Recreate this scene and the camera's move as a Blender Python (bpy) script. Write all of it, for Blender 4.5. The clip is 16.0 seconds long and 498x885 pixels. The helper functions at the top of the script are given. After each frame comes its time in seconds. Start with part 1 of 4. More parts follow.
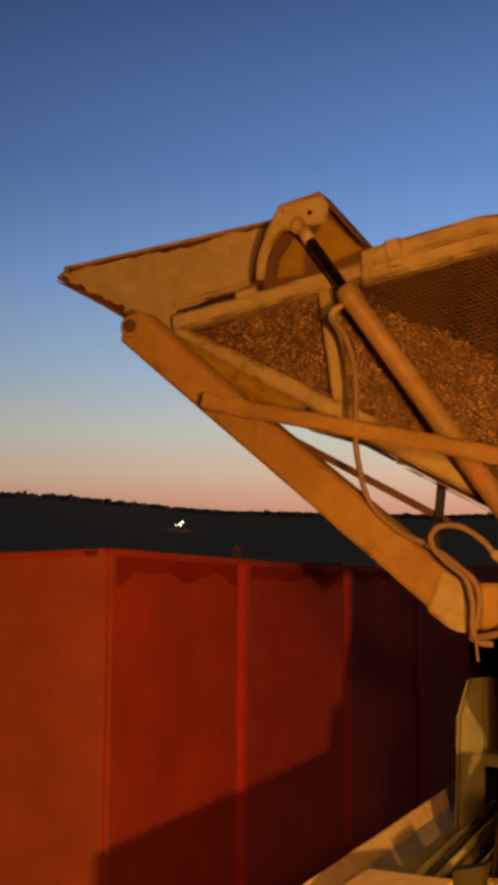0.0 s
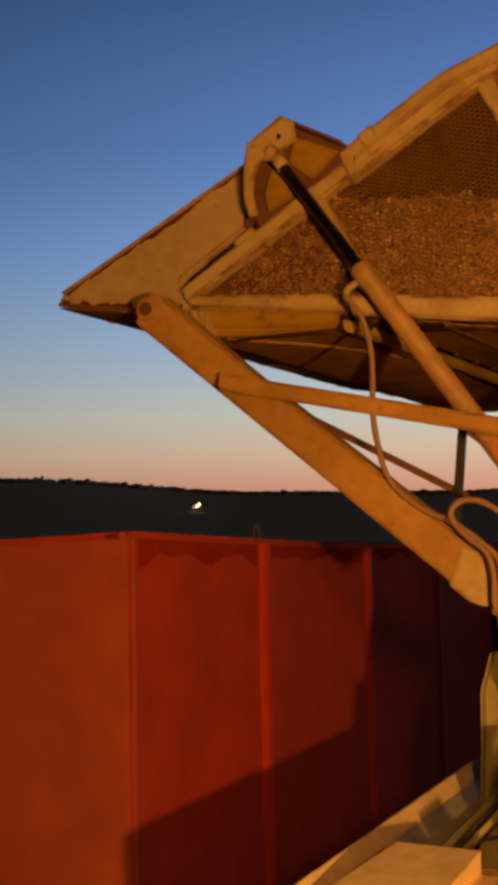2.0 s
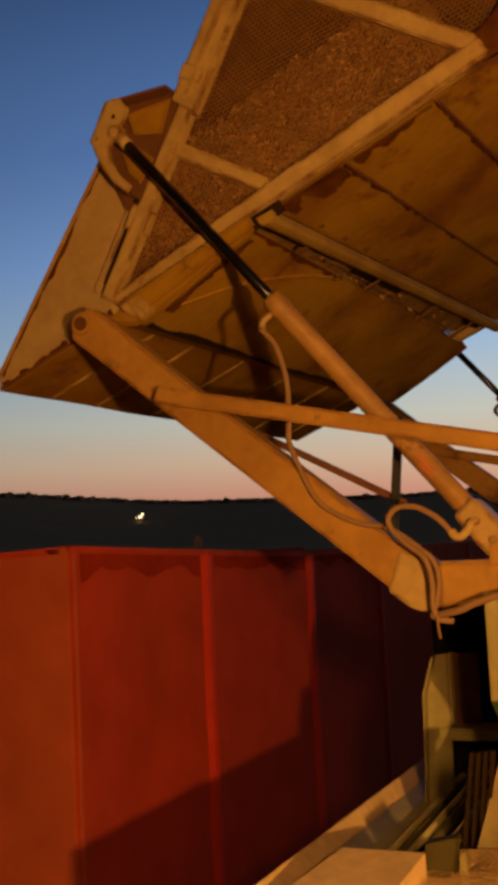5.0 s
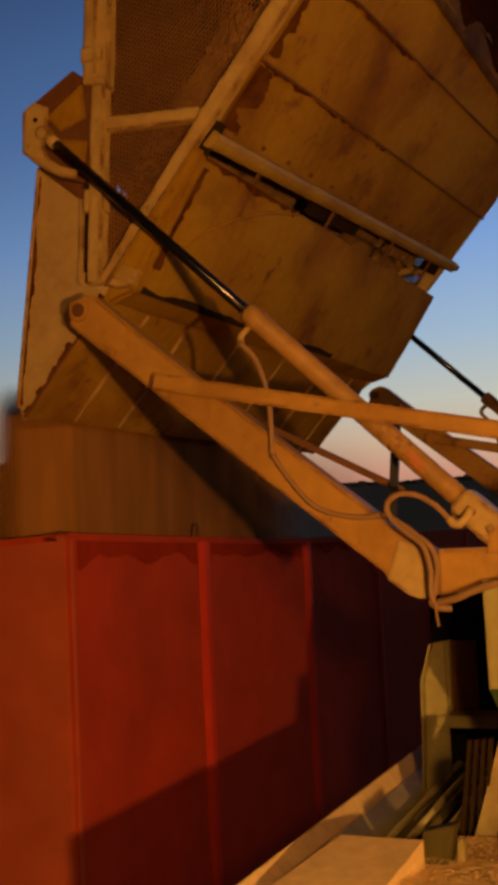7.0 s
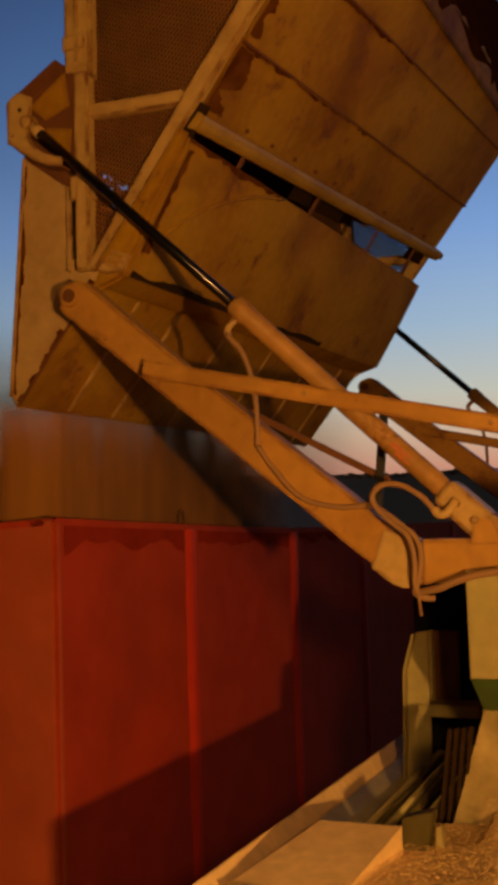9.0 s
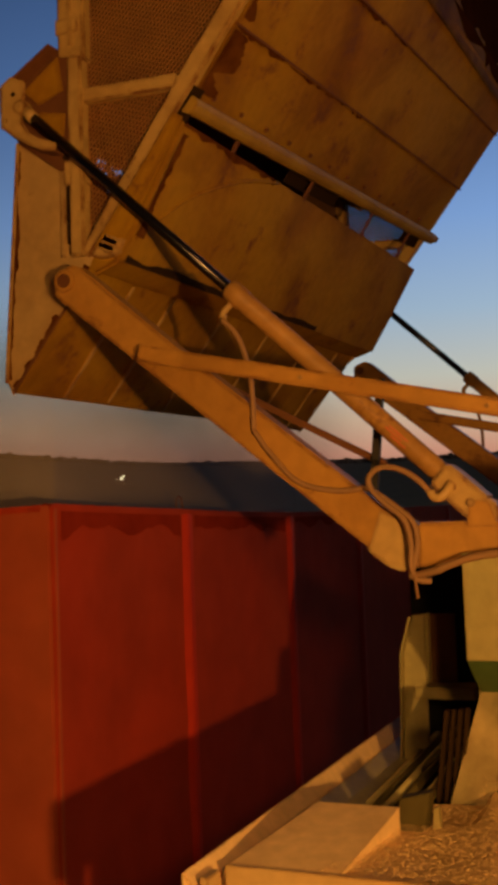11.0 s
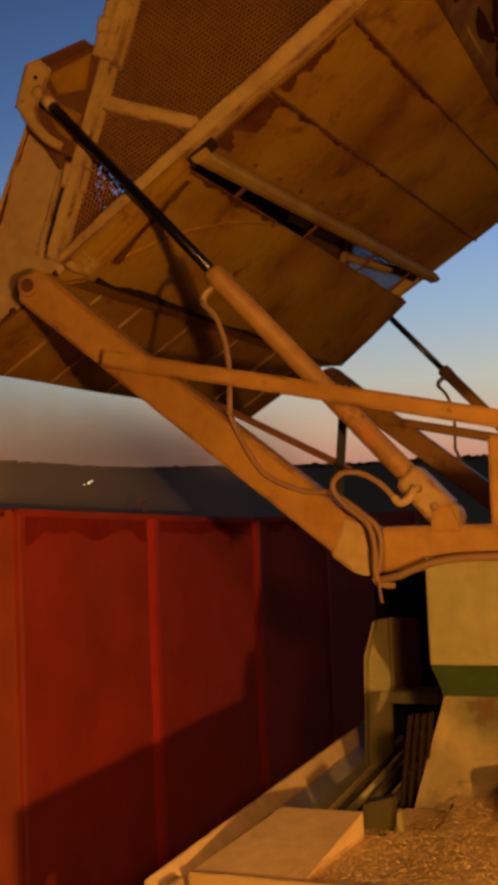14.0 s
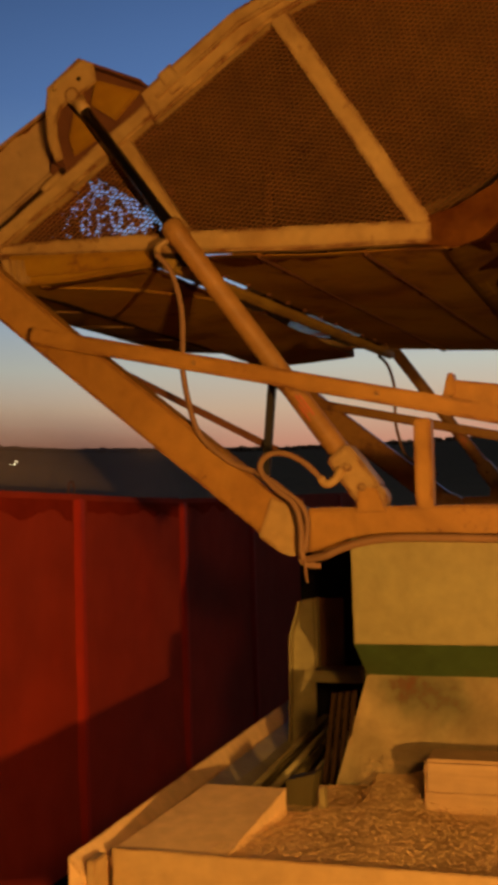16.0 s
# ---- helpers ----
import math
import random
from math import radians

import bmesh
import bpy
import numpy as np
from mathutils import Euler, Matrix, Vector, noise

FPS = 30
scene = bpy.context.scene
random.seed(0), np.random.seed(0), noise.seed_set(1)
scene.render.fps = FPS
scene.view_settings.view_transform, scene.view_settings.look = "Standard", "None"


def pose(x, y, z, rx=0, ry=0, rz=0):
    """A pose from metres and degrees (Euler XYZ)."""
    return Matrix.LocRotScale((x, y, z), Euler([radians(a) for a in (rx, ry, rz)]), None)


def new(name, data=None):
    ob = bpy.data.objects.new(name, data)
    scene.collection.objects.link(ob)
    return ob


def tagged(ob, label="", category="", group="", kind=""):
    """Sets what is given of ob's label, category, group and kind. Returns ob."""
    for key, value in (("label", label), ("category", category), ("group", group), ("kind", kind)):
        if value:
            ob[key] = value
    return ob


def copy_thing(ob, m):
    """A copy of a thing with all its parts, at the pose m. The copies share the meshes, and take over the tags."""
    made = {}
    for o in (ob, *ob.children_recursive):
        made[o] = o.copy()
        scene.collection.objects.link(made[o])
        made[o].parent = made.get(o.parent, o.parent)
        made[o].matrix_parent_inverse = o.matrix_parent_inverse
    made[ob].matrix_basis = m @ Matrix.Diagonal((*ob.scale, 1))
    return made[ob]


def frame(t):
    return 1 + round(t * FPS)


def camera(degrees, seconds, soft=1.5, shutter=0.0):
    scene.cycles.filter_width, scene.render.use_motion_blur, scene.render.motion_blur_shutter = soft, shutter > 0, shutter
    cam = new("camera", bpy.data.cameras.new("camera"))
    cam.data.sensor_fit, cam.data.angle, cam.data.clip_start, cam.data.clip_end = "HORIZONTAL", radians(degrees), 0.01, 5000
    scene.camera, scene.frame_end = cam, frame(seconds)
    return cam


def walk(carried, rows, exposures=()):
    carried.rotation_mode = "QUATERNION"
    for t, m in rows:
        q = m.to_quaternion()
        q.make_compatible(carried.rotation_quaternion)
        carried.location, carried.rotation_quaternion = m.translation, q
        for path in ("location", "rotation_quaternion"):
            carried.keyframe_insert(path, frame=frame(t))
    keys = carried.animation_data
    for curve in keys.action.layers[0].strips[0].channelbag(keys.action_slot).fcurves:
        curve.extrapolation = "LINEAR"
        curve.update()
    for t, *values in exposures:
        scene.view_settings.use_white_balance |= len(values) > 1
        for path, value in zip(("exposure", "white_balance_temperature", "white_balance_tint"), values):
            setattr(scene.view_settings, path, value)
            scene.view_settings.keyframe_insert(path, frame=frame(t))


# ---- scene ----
cam = camera(24.16, 16.0, soft=5.0, shutter=0.5)
PATH = [
    (0, pose(-0.018, 0.035, 3.002, 95.87, -0.31, 26.61)),
    (0.5, pose(-0.021, 0.017, 3.002, 95.54, 0.04, 26.89)),
    (1, pose(-0.023, 0.018, 3.003, 95.40, 0.43, 27.19)),
    (1.5, pose(-0.031, 0.027, 3.000, 95.18, 0.80, 27.40)),
    (2, pose(-0.023, 0.014, 2.999, 94.91, 1.05, 27.49)),
    (2.5, pose(-0.023, 0.016, 3.001, 94.68, 1.35, 27.42)),
    (3, pose(-0.022, 0.012, 3.002, 94.59, 1.60, 27.26)),
    (3.5, pose(-0.015, 0.010, 3.002, 94.80, 1.83, 26.69)),
    (4, pose(-0.010, 0.004, 3.008, 94.93, 2.23, 25.85)),
    (4.5, pose(0.003, 0.004, 3.013, 95.16, 2.58, 25.15)),
    (5, pose(0.003, -0.003, 3.010, 95.23, 2.70, 24.75)),
    (7.5, pose(-0.011, 0.009, 3.013, 94.50, 2.65, 24.58)),
    (8, pose(0.018, 0.004, 3.008, 94.43, 2.38, 24.66)),
    (8.5, pose(0.010, -0.002, 3.001, 94.17, 1.96, 24.31)),
    (9, pose(0.009, -0.011, 3.000, 94.09, 1.70, 24.00)),
    (11.5, pose(0.010, -0.016, 2.994, 93.32, 2.25, 23.66)),
    (12, pose(0.021, -0.005, 2.994, 93.46, 2.50, 23.42)),
    (12.5, pose(0.017, -0.009, 3.001, 93.35, 2.50, 23.20)),
    (13, pose(0.038, -0.015, 3.005, 93.57, 2.64, 22.72)),
    (13.5, pose(-0.008, -0.014, 2.987, 93.70, 2.09, 22.26)),
    (14, pose(0.023, -0.010, 2.996, 93.54, 2.14, 22.24)),
    (14.5, pose(0.011, -0.014, 2.992, 93.43, 1.94, 22.27)),
    (15, pose(0.006, -0.019, 2.990, 93.21, 1.89, 21.87)),
    (15.5, pose(0.010, -0.025, 2.994, 93.03, 1.75, 20.46)),
    (16, pose(0.026, -0.027, 2.984, 92.59, 1.63, 18.64)),
]
walk(cam, PATH, [(0, -0.02), (3, -0.08), (5, -0.17), (7.3, -0.22), (9, -0.25), (11.5, -0.3), (16, -0.31)])

# ---- light ----
# dusk sky after sunset: pink at the horizon, deep blue above, brightest to the right of the cart
world = bpy.data.worlds.new("dusk")
scene.world = world
world.use_nodes = True
wt = world.node_tree
wt.nodes.clear()
w_out = wt.nodes.new("ShaderNodeOutputWorld")
w_bg = wt.nodes.new("ShaderNodeBackground")
w_co = wt.nodes.new("ShaderNodeTexCoord")
w_sep = wt.nodes.new("ShaderNodeSeparateXYZ")
w_ramp = wt.nodes.new("ShaderNodeValToRGB")
w_dot = wt.nodes.new("ShaderNodeVectorMath")
w_az = wt.nodes.new("ShaderNodeMapRange")
w_low = wt.nodes.new("ShaderNodeMapRange")
w_up = wt.nodes.new("ShaderNodeMapRange")
w_side = wt.nodes.new("ShaderNodeMixRGB")
w_mul = wt.nodes.new("ShaderNodeMixRGB")
SUNSET_AZ = radians(10)  # clockwise from +Y
w_dot.operation = "DOT_PRODUCT"
w_dot.inputs[1].default_value = (math.sin(SUNSET_AZ), math.cos(SUNSET_AZ), 0.27)
w_az.inputs["From Min"].default_value, w_az.inputs["From Max"].default_value = 0.36, 1.06
w_az.inputs["To Min"].default_value, w_az.inputs["To Max"].default_value = 0.03, 0.97
stops = [(0.0, (0.30, 0.14, 0.13)), (0.045, (0.56, 0.265, 0.175)), (0.075, (0.58, 0.41, 0.28)), (0.11, (0.50, 0.50, 0.43)),
         (0.165, (0.33, 0.45, 0.58)), (0.24, (0.20, 0.345, 0.64)), (0.33, (0.105, 0.21, 0.47)), (0.45, (0.048, 0.105, 0.26)), (0.75, (0.012, 0.025, 0.07))]
while len(w_ramp.color_ramp.elements) < len(stops):
    w_ramp.color_ramp.elements.new(0.5)
for el, (p, c) in zip(w_ramp.color_ramp.elements, stops):
    el.position, el.color = p, (*c, 1)
w_low.inputs["From Min"].default_value, w_low.inputs["From Max"].default_value = 0.04, 1.06
w_low.inputs["To Min"].default_value, w_low.inputs["To Max"].default_value = 0.015, 1.03
w_up.inputs["From Min"].default_value, w_up.inputs["From Max"].default_value = 0.07, 0.30
w_mul.blend_type = "MULTIPLY"
w_mul.inputs[0].default_value = 1.0
w_bg.inputs["Strength"].default_value = 1.38
wt.links.new(w_co.outputs["Generated"], w_sep.inputs[0])
wt.links.new(w_sep.outputs["Z"], w_ramp.inputs[0])
wt.links.new(w_co.outputs["Generated"], w_dot.inputs[0])
wt.links.new(w_dot.outputs["Value"], w_az.inputs[0])
wt.links.new(w_ramp.outputs[0], w_mul.inputs[1])
wt.links.new(w_dot.outputs["Value"], w_low.inputs[0])
wt.links.new(w_sep.outputs["Z"], w_up.inputs[0])
wt.links.new(w_up.outputs[0], w_side.inputs[0])
wt.links.new(w_low.outputs[0], w_side.inputs[1])
wt.links.new(w_az.outputs[0], w_side.inputs[2])
wt.links.new(w_side.outputs[0], w_mul.inputs[2])
wt.links.new(w_mul.outputs[0], w_bg.inputs["Color"])
wt.links.new(w_bg.outputs[0], w_out.inputs["Surface"])

# the work lamp on the tractor's rear, beside and below the viewer
lamp = new("work_lamp", bpy.data.lights.new("work_lamp", "POINT"))
lamp.data.energy = 1200
lamp.data.color = (1.0, 0.49, 0.125)
lamp.data.shadow_soft_size = 0.06
lamp.matrix_world = pose(1.70, -0.30, 2.50)
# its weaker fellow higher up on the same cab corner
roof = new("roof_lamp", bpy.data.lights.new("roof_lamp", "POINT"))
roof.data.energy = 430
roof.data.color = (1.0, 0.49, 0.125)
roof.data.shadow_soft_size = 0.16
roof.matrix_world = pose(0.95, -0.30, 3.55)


# ---- materials ----
def surface(name, base, rough=0.6, metal=0.0, second=None, grain=18.0, patch=2.2, stretch=(1, 1, 1), amount=0.45, rust=0.0, bump=0.15, spec=0.3, stain=0.0, stain_size=5.0, edge=0.0, edge_size=0.022, island=0.0):
    """Base colour varied at two scales, with rust where the coarse noise runs high."""
    m = bpy.data.materials.new(name)
    m.use_nodes = True
    nt = m.node_tree
    b = nt.nodes["Principled BSDF"]
    co = nt.nodes.new("ShaderNodeTexCoord")
    n1 = nt.nodes.new("ShaderNodeTexNoise")
    n1.inputs["Scale"].default_value, n1.inputs["Detail"].default_value = patch, 6
    n2 = nt.nodes.new("ShaderNodeTexNoise")
    n2.inputs["Scale"].default_value, n2.inputs["Detail"].default_value = grain, 8
    mp = nt.nodes.new("ShaderNodeMapping")
    mp.inputs["Scale"].default_value = stretch
    nt.links.new(co.outputs["Object"], mp.inputs["Vector"])
    nt.links.new(mp.outputs[0], n1.inputs["Vector"])
    nt.links.new(co.outputs["Object"], n2.inputs["Vector"])
    second = second or tuple(c * 0.62 for c in base)
    mix = nt.nodes.new("ShaderNodeMixRGB")
    mix.inputs[1].default_value, mix.inputs[2].default_value = (*base, 1), (*second, 1)
    rmp = nt.nodes.new("ShaderNodeMapRange")
    rmp.inputs["From Min"].default_value, rmp.inputs["From Max"].default_value = 0.38, 0.68
    rmp.inputs["To Max"].default_value = amount
    nt.links.new(n1.outputs["Fac"], rmp.inputs[0])
    nt.links.new(rmp.outputs[0], mix.inputs[0])
    fine = nt.nodes.new("ShaderNodeMixRGB")
    fine.blend_type = "MULTIPLY"
    fine.inputs[0].default_value = 0.5
    fr = nt.nodes.new("ShaderNodeMapRange")
    fr.inputs["From Min"].default_value, fr.inputs["From Max"].default_value = 0.3, 0.7
    fr.inputs["To Min"].default_value, fr.inputs["To Max"].default_value = 0.78, 1.14
    nt.links.new(n2.outputs["Fac"], fr.inputs[0])
    nt.links.new(mix.outputs[0], fine.inputs[1])
    nt.links.new(fr.outputs[0], fine.inputs[2])
    last = fine
    if stain > 0:
        n4 = nt.nodes.new("ShaderNodeTexNoise")
        n4.inputs["Scale"].default_value, n4.inputs["Detail"].default_value, n4.inputs["Roughness"].default_value, n4.inputs["Distortion"].default_value = stain_size, 7, 0.62, 0.6
        nt.links.new(mp.outputs[0], n4.inputs["Vector"])
        sr = nt.nodes.new("ShaderNodeMapRange")
        sr.inputs["From Min"].default_value, sr.inputs["From Max"].default_value, sr.inputs["To Max"].default_value = 0.46, 0.66, stain
        nt.links.new(n4.outputs["Fac"], sr.inputs[0])
        grime = nt.nodes.new("ShaderNodeMixRGB")
        grime.inputs[2].default_value = (base[0] * 0.34, base[1] * 0.26, base[2] * 0.22, 1)
        nt.links.new(sr.outputs[0], grime.inputs[0])
        nt.links.new(fine.outputs[0], grime.inputs[1])
        fine = last = grime
    if rust > 0:
        n3 = nt.nodes.new("ShaderNodeTexNoise")
        n3.inputs["Scale"].default_value, n3.inputs["Detail"].default_value, n3.inputs["Roughness"].default_value = 2.6, 10, 0.72
        nt.links.new(co.outputs["Object"], n3.inputs["Vector"])
        rr = nt.nodes.new("ShaderNodeMapRange")
        rr.inputs["From Min"].default_value, rr.inputs["From Max"].default_value = 0.70 - 0.22 * rust, 0.76 - 0.18 * rust
        nt.links.new(n3.outputs["Fac"], rr.inputs[0])
        last = nt.nodes.new("ShaderNodeMixRGB")
        last.inputs[2].default_value = (0.15, 0.058, 0.018, 1)
        nt.links.new(rr.outputs[0], last.inputs[0])
        nt.links.new(fine.outputs[0], last.inputs[1])
    if island > 0:  # each shell or stalk has a tone of its own
        gi, ir, im = nt.nodes.new("ShaderNodeNewGeometry"), nt.nodes.new("ShaderNodeMapRange"), nt.nodes.new("ShaderNodeMixRGB")
        ir.inputs["To Min"].default_value, ir.inputs["To Max"].default_value = 0.45, 1.35
        im.blend_type, im.inputs[0].default_value = "MULTIPLY", island
        nt.links.new(gi.outputs["Random Per Island"], ir.inputs[0])
        nt.links.new(last.outputs[0], im.inputs[1])
        nt.links.new(ir.outputs[0], im.inputs[2])
        last = im
    if edge > 0:  # paint worn and rusted along folds and cut edges
        bv, geo, dt = nt.nodes.new("ShaderNodeBevel"), nt.nodes.new("ShaderNodeNewGeometry"), nt.nodes.new("ShaderNodeVectorMath")
        bv.samples, bv.inputs["Radius"].default_value, dt.operation = 6, edge_size, "DOT_PRODUCT"
        nt.links.new(bv.outputs[0], dt.inputs[0])
        nt.links.new(geo.outputs["Normal"], dt.inputs[1])
        er = nt.nodes.new("ShaderNodeMapRange")
        er.inputs["From Min"].default_value, er.inputs["From Max"].default_value, er.inputs["To Max"].default_value = 0.995, 0.86, 1.0
        nt.links.new(dt.outputs["Value"], er.inputs[0])
        n5 = nt.nodes.new("ShaderNodeTexNoise")
        n5.inputs["Scale"].default_value, n5.inputs["Detail"].default_value, n5.inputs["Roughness"].default_value = 9.0, 6, 0.65
        nt.links.new(co.outputs["Object"], n5.inputs["Vector"])
        nr = nt.nodes.new("ShaderNodeMapRange")
        nr.inputs["From Min"].default_value, nr.inputs["From Max"].default_value, nr.inputs["To Max"].default_value = 0.40, 0.60, edge
        nt.links.new(n5.outputs["Fac"], nr.inputs[0])
        em = nt.nodes.new("ShaderNodeMath")
        em.operation = "MULTIPLY"
        nt.links.new(er.outputs[0], em.inputs[0])
        nt.links.new(nr.outputs[0], em.inputs[1])
        worn = nt.nodes.new("ShaderNodeMixRGB")
        worn.inputs[2].default_value = (0.13, 0.045, 0.013, 1)
        nt.links.new(em.outputs[0], worn.inputs[0])
        nt.links.new(last.outputs[0], worn.inputs[1])
        last = worn
    nt.links.new(last.outputs[0], b.inputs["Base Color"])
    b.inputs["Roughness"].default_value, b.inputs["Metallic"].default_value = rough, metal
    b.inputs["Specular IOR Level"].default_value = spec
    if bump:
        bp = nt.nodes.new("ShaderNodeBump")
        bp.inputs["Strength"].default_value, bp.inputs["Distance"].default_value = bump, 0.01
        nt.links.new(n2.outputs["Fac"], bp.inputs["Height"])
        nt.links.new(bp.outputs[0], b.inputs["Normal"])
    return m


ARM = surface("yellow_arm_paint", (0.42, 0.212, 0.042), 0.45, patch=2.6, rust=0.56, second=(0.34, 0.145, 0.026), stain=0.38, stain_size=2.4, edge=0.75, edge_size=0.022)
BARREL = surface("dull_barrel_paint", (0.36, 0.190, 0.050), 0.5, patch=3.0, rust=0.5, second=(0.30, 0.135, 0.030), stain=0.35, stain_size=4.0, spec=0.2)
FRAME = surface("worn_cream_paint", (0.46, 0.30, 0.105), 0.5, patch=4.0, rust=0.55, second=(0.37, 0.20, 0.055), stain=0.32, stain_size=6.0, edge=0.95, edge_size=0.03)
PANEL = surface("dull_cream_sheet", (0.42, 0.272, 0.112), 0.55, patch=2.0, rust=0.46, second=(0.37, 0.21, 0.068), stain=0.3, stain_size=3.0, edge=0.9, edge_size=0.03)
UNDER = surface("dusty_under_sheet", (0.34, 0.185, 0.010), 0.65, patch=1.3, rust=0.60, second=(0.25, 0.100, 0.006), amount=0.95, stain=0.6, stain_size=1.4, edge=0.6, edge_size=0.04, spec=0.12)
RUST_STAIN = surface("flaky_dark_rust", (0.070, 0.020, 0.004), 0.9, patch=7.0, grain=40.0, second=(0.14, 0.052, 0.009), amount=0.9, spec=0.0)
STRIP = surface("dusty_ochre_strip", (0.36, 0.225, 0.035), 0.6, patch=3.0, rust=0.5, second=(0.26, 0.125, 0.016), stain=0.3, stain_size=3.0, edge=0.5)
RUSTY = surface("rusted_sheet", (0.14, 0.052, 0.018), 0.8, patch=5.0, rust=0.4, second=(0.08, 0.028, 0.011))
MESH = surface("rusty_mesh_steel", (0.40, 0.19, 0.055), 0.6, patch=5.0, second=(0.18, 0.08, 0.028))
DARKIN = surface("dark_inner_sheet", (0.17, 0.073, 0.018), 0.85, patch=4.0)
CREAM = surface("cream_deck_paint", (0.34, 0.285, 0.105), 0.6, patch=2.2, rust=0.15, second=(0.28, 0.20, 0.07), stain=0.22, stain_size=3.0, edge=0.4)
# light added into the colour of the flat tops; front lip a darker copy
DECK = surface("lightened_deck_paint", (0.80, 0.54, 0.24), 0.7, patch=3.0, rust=0.12, second=(0.68, 0.43, 0.165), stain=0.18, stain_size=4.0, edge=0.5, edge_size=0.012)
LIP = surface("darker_lip_paint", (0.47, 0.315, 0.125), 0.65, patch=3.0, rust=0.2, second=(0.40, 0.25, 0.09), stain=0.2, stain_size=4.0, edge=0.6, edge_size=0.012)
OLIVE = surface("olive_grey_paint", (0.40, 0.335, 0.13), 0.6, patch=3.0, rust=0.2, second=(0.22, 0.18, 0.07), stain=0.25, edge=0.4, edge_size=0.012)
SKIRT = surface("stained_skirt_paint", (0.44, 0.315, 0.125), 0.65, patch=2.6, rust=0.5, second=(0.11, 0.10, 0.035), amount=1.0, stain=0.45, stain_size=3.2)
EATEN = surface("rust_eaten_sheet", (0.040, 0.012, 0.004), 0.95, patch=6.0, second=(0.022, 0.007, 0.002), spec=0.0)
# near-black that puts the shade of gaps, slots and holes into the colour
VOID = surface("gap_shade_black", (0.030, 0.016, 0.006), 0.9, patch=6.0, spec=0.05)
STICKER = surface("faded_red_print", (0.50, 0.12, 0.05), 0.6, patch=9.0)
BLACKISH = surface("dark_olive_paint", (0.085, 0.066, 0.022), 0.6, patch=4.0, second=(0.04, 0.028, 0.010), spec=0.05)
TIMBER = surface("weathered_block_paint", (0.47, 0.305, 0.135), 0.75, patch=4.0, stretch=(0.5, 3.0, 5.0), second=(0.36, 0.21, 0.08), stain=0.25, stain_size=5.0, edge=0.5, edge_size=0.012)
GREEN = surface("green_band_paint", (0.055, 0.090, 0.024), 0.5, patch=3.0, second=(0.10, 0.095, 0.030), amount=0.6, stain=0.3)
RED = surface("red_trailer_paint", (0.41, 0.045, 0.018), 0.6, patch=0.9, grain=4.0, stretch=(1.0, 1.0, 0.8), second=(0.36, 0.052, 0.024), amount=0.7, stain=0.12, stain_size=1.2, bump=0.02, spec=0.01)
RED_END = surface("dusty_red_paint", (0.41, 0.088, 0.038), 0.6, patch=1.1, grain=4.0, second=(0.38, 0.066, 0.030), amount=0.7, stain=0.14, stain_size=1.5, bump=0.02, spec=0.02)
# brighter red copy for the ribs, part of their highlight put into the colour
RED_RIB = surface("brightened_red_rib", (0.50, 0.040, 0.018), 0.4, patch=1.5, grain=5.0, second=(0.42, 0.034, 0.016), stain=0.1, bump=0.02, spec=0.06)
RED_GRIME = surface("grimy_red_paint", (0.29, 0.028, 0.010), 0.7, patch=3.0, grain=8.0, second=(0.20, 0.018, 0.007), bump=0.02, spec=0.0)
STEEL = surface("dark_oiled_rod", (0.05, 0.045, 0.05), 0.22, 0.9, patch=8.0, bump=0.0)
BLACK = surface("black_steel", (0.03, 0.025, 0.022), 0.6, patch=8.0)
HOSE = surface("dusty_hose_rubber", (0.28, 0.15, 0.065), 0.7, patch=9.0)
PEANUT = surface("peanut_shell", (0.42, 0.225, 0.066), 0.8, patch=9.0, grain=60.0, second=(0.25, 0.115, 0.034), amount=0.8, bump=0.4, island=1.0)
STRAW = surface("peanut_hay_litter", (0.74, 0.49, 0.20), 0.9, patch=3.0, grain=90.0, second=(0.50, 0.31, 0.11), amount=0.9, bump=0.25, island=0.35)
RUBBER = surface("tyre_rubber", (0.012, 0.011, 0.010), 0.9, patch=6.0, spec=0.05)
# far land and woods get a raised colour that stands for evening haze
SOIL = surface("soil_with_far_haze", (0.72, 0.37, 0.16), 1.0, patch=0.05, grain=0.6, second=(0.62, 0.32, 0.14), bump=0.2, spec=0.0)
WOODS = surface("haze_lifted_woods", (0.66, 0.35, 0.16), 1.0, patch=0.02, grain=0.15, second=(0.56, 0.30, 0.14), bump=0.0, spec=0.0)


# bare dark soil round the machines; far slopes paler, their haze put into the colour
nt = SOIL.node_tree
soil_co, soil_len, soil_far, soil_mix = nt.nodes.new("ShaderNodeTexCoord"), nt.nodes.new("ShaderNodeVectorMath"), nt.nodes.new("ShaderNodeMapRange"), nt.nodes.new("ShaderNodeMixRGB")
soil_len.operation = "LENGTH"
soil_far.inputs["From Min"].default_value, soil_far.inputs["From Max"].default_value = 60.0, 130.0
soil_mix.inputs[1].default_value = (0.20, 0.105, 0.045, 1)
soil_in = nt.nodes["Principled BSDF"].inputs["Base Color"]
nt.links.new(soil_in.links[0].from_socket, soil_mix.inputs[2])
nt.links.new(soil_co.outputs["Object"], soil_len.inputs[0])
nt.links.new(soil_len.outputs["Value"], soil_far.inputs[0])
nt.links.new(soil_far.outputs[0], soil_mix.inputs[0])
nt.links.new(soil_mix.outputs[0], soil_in)


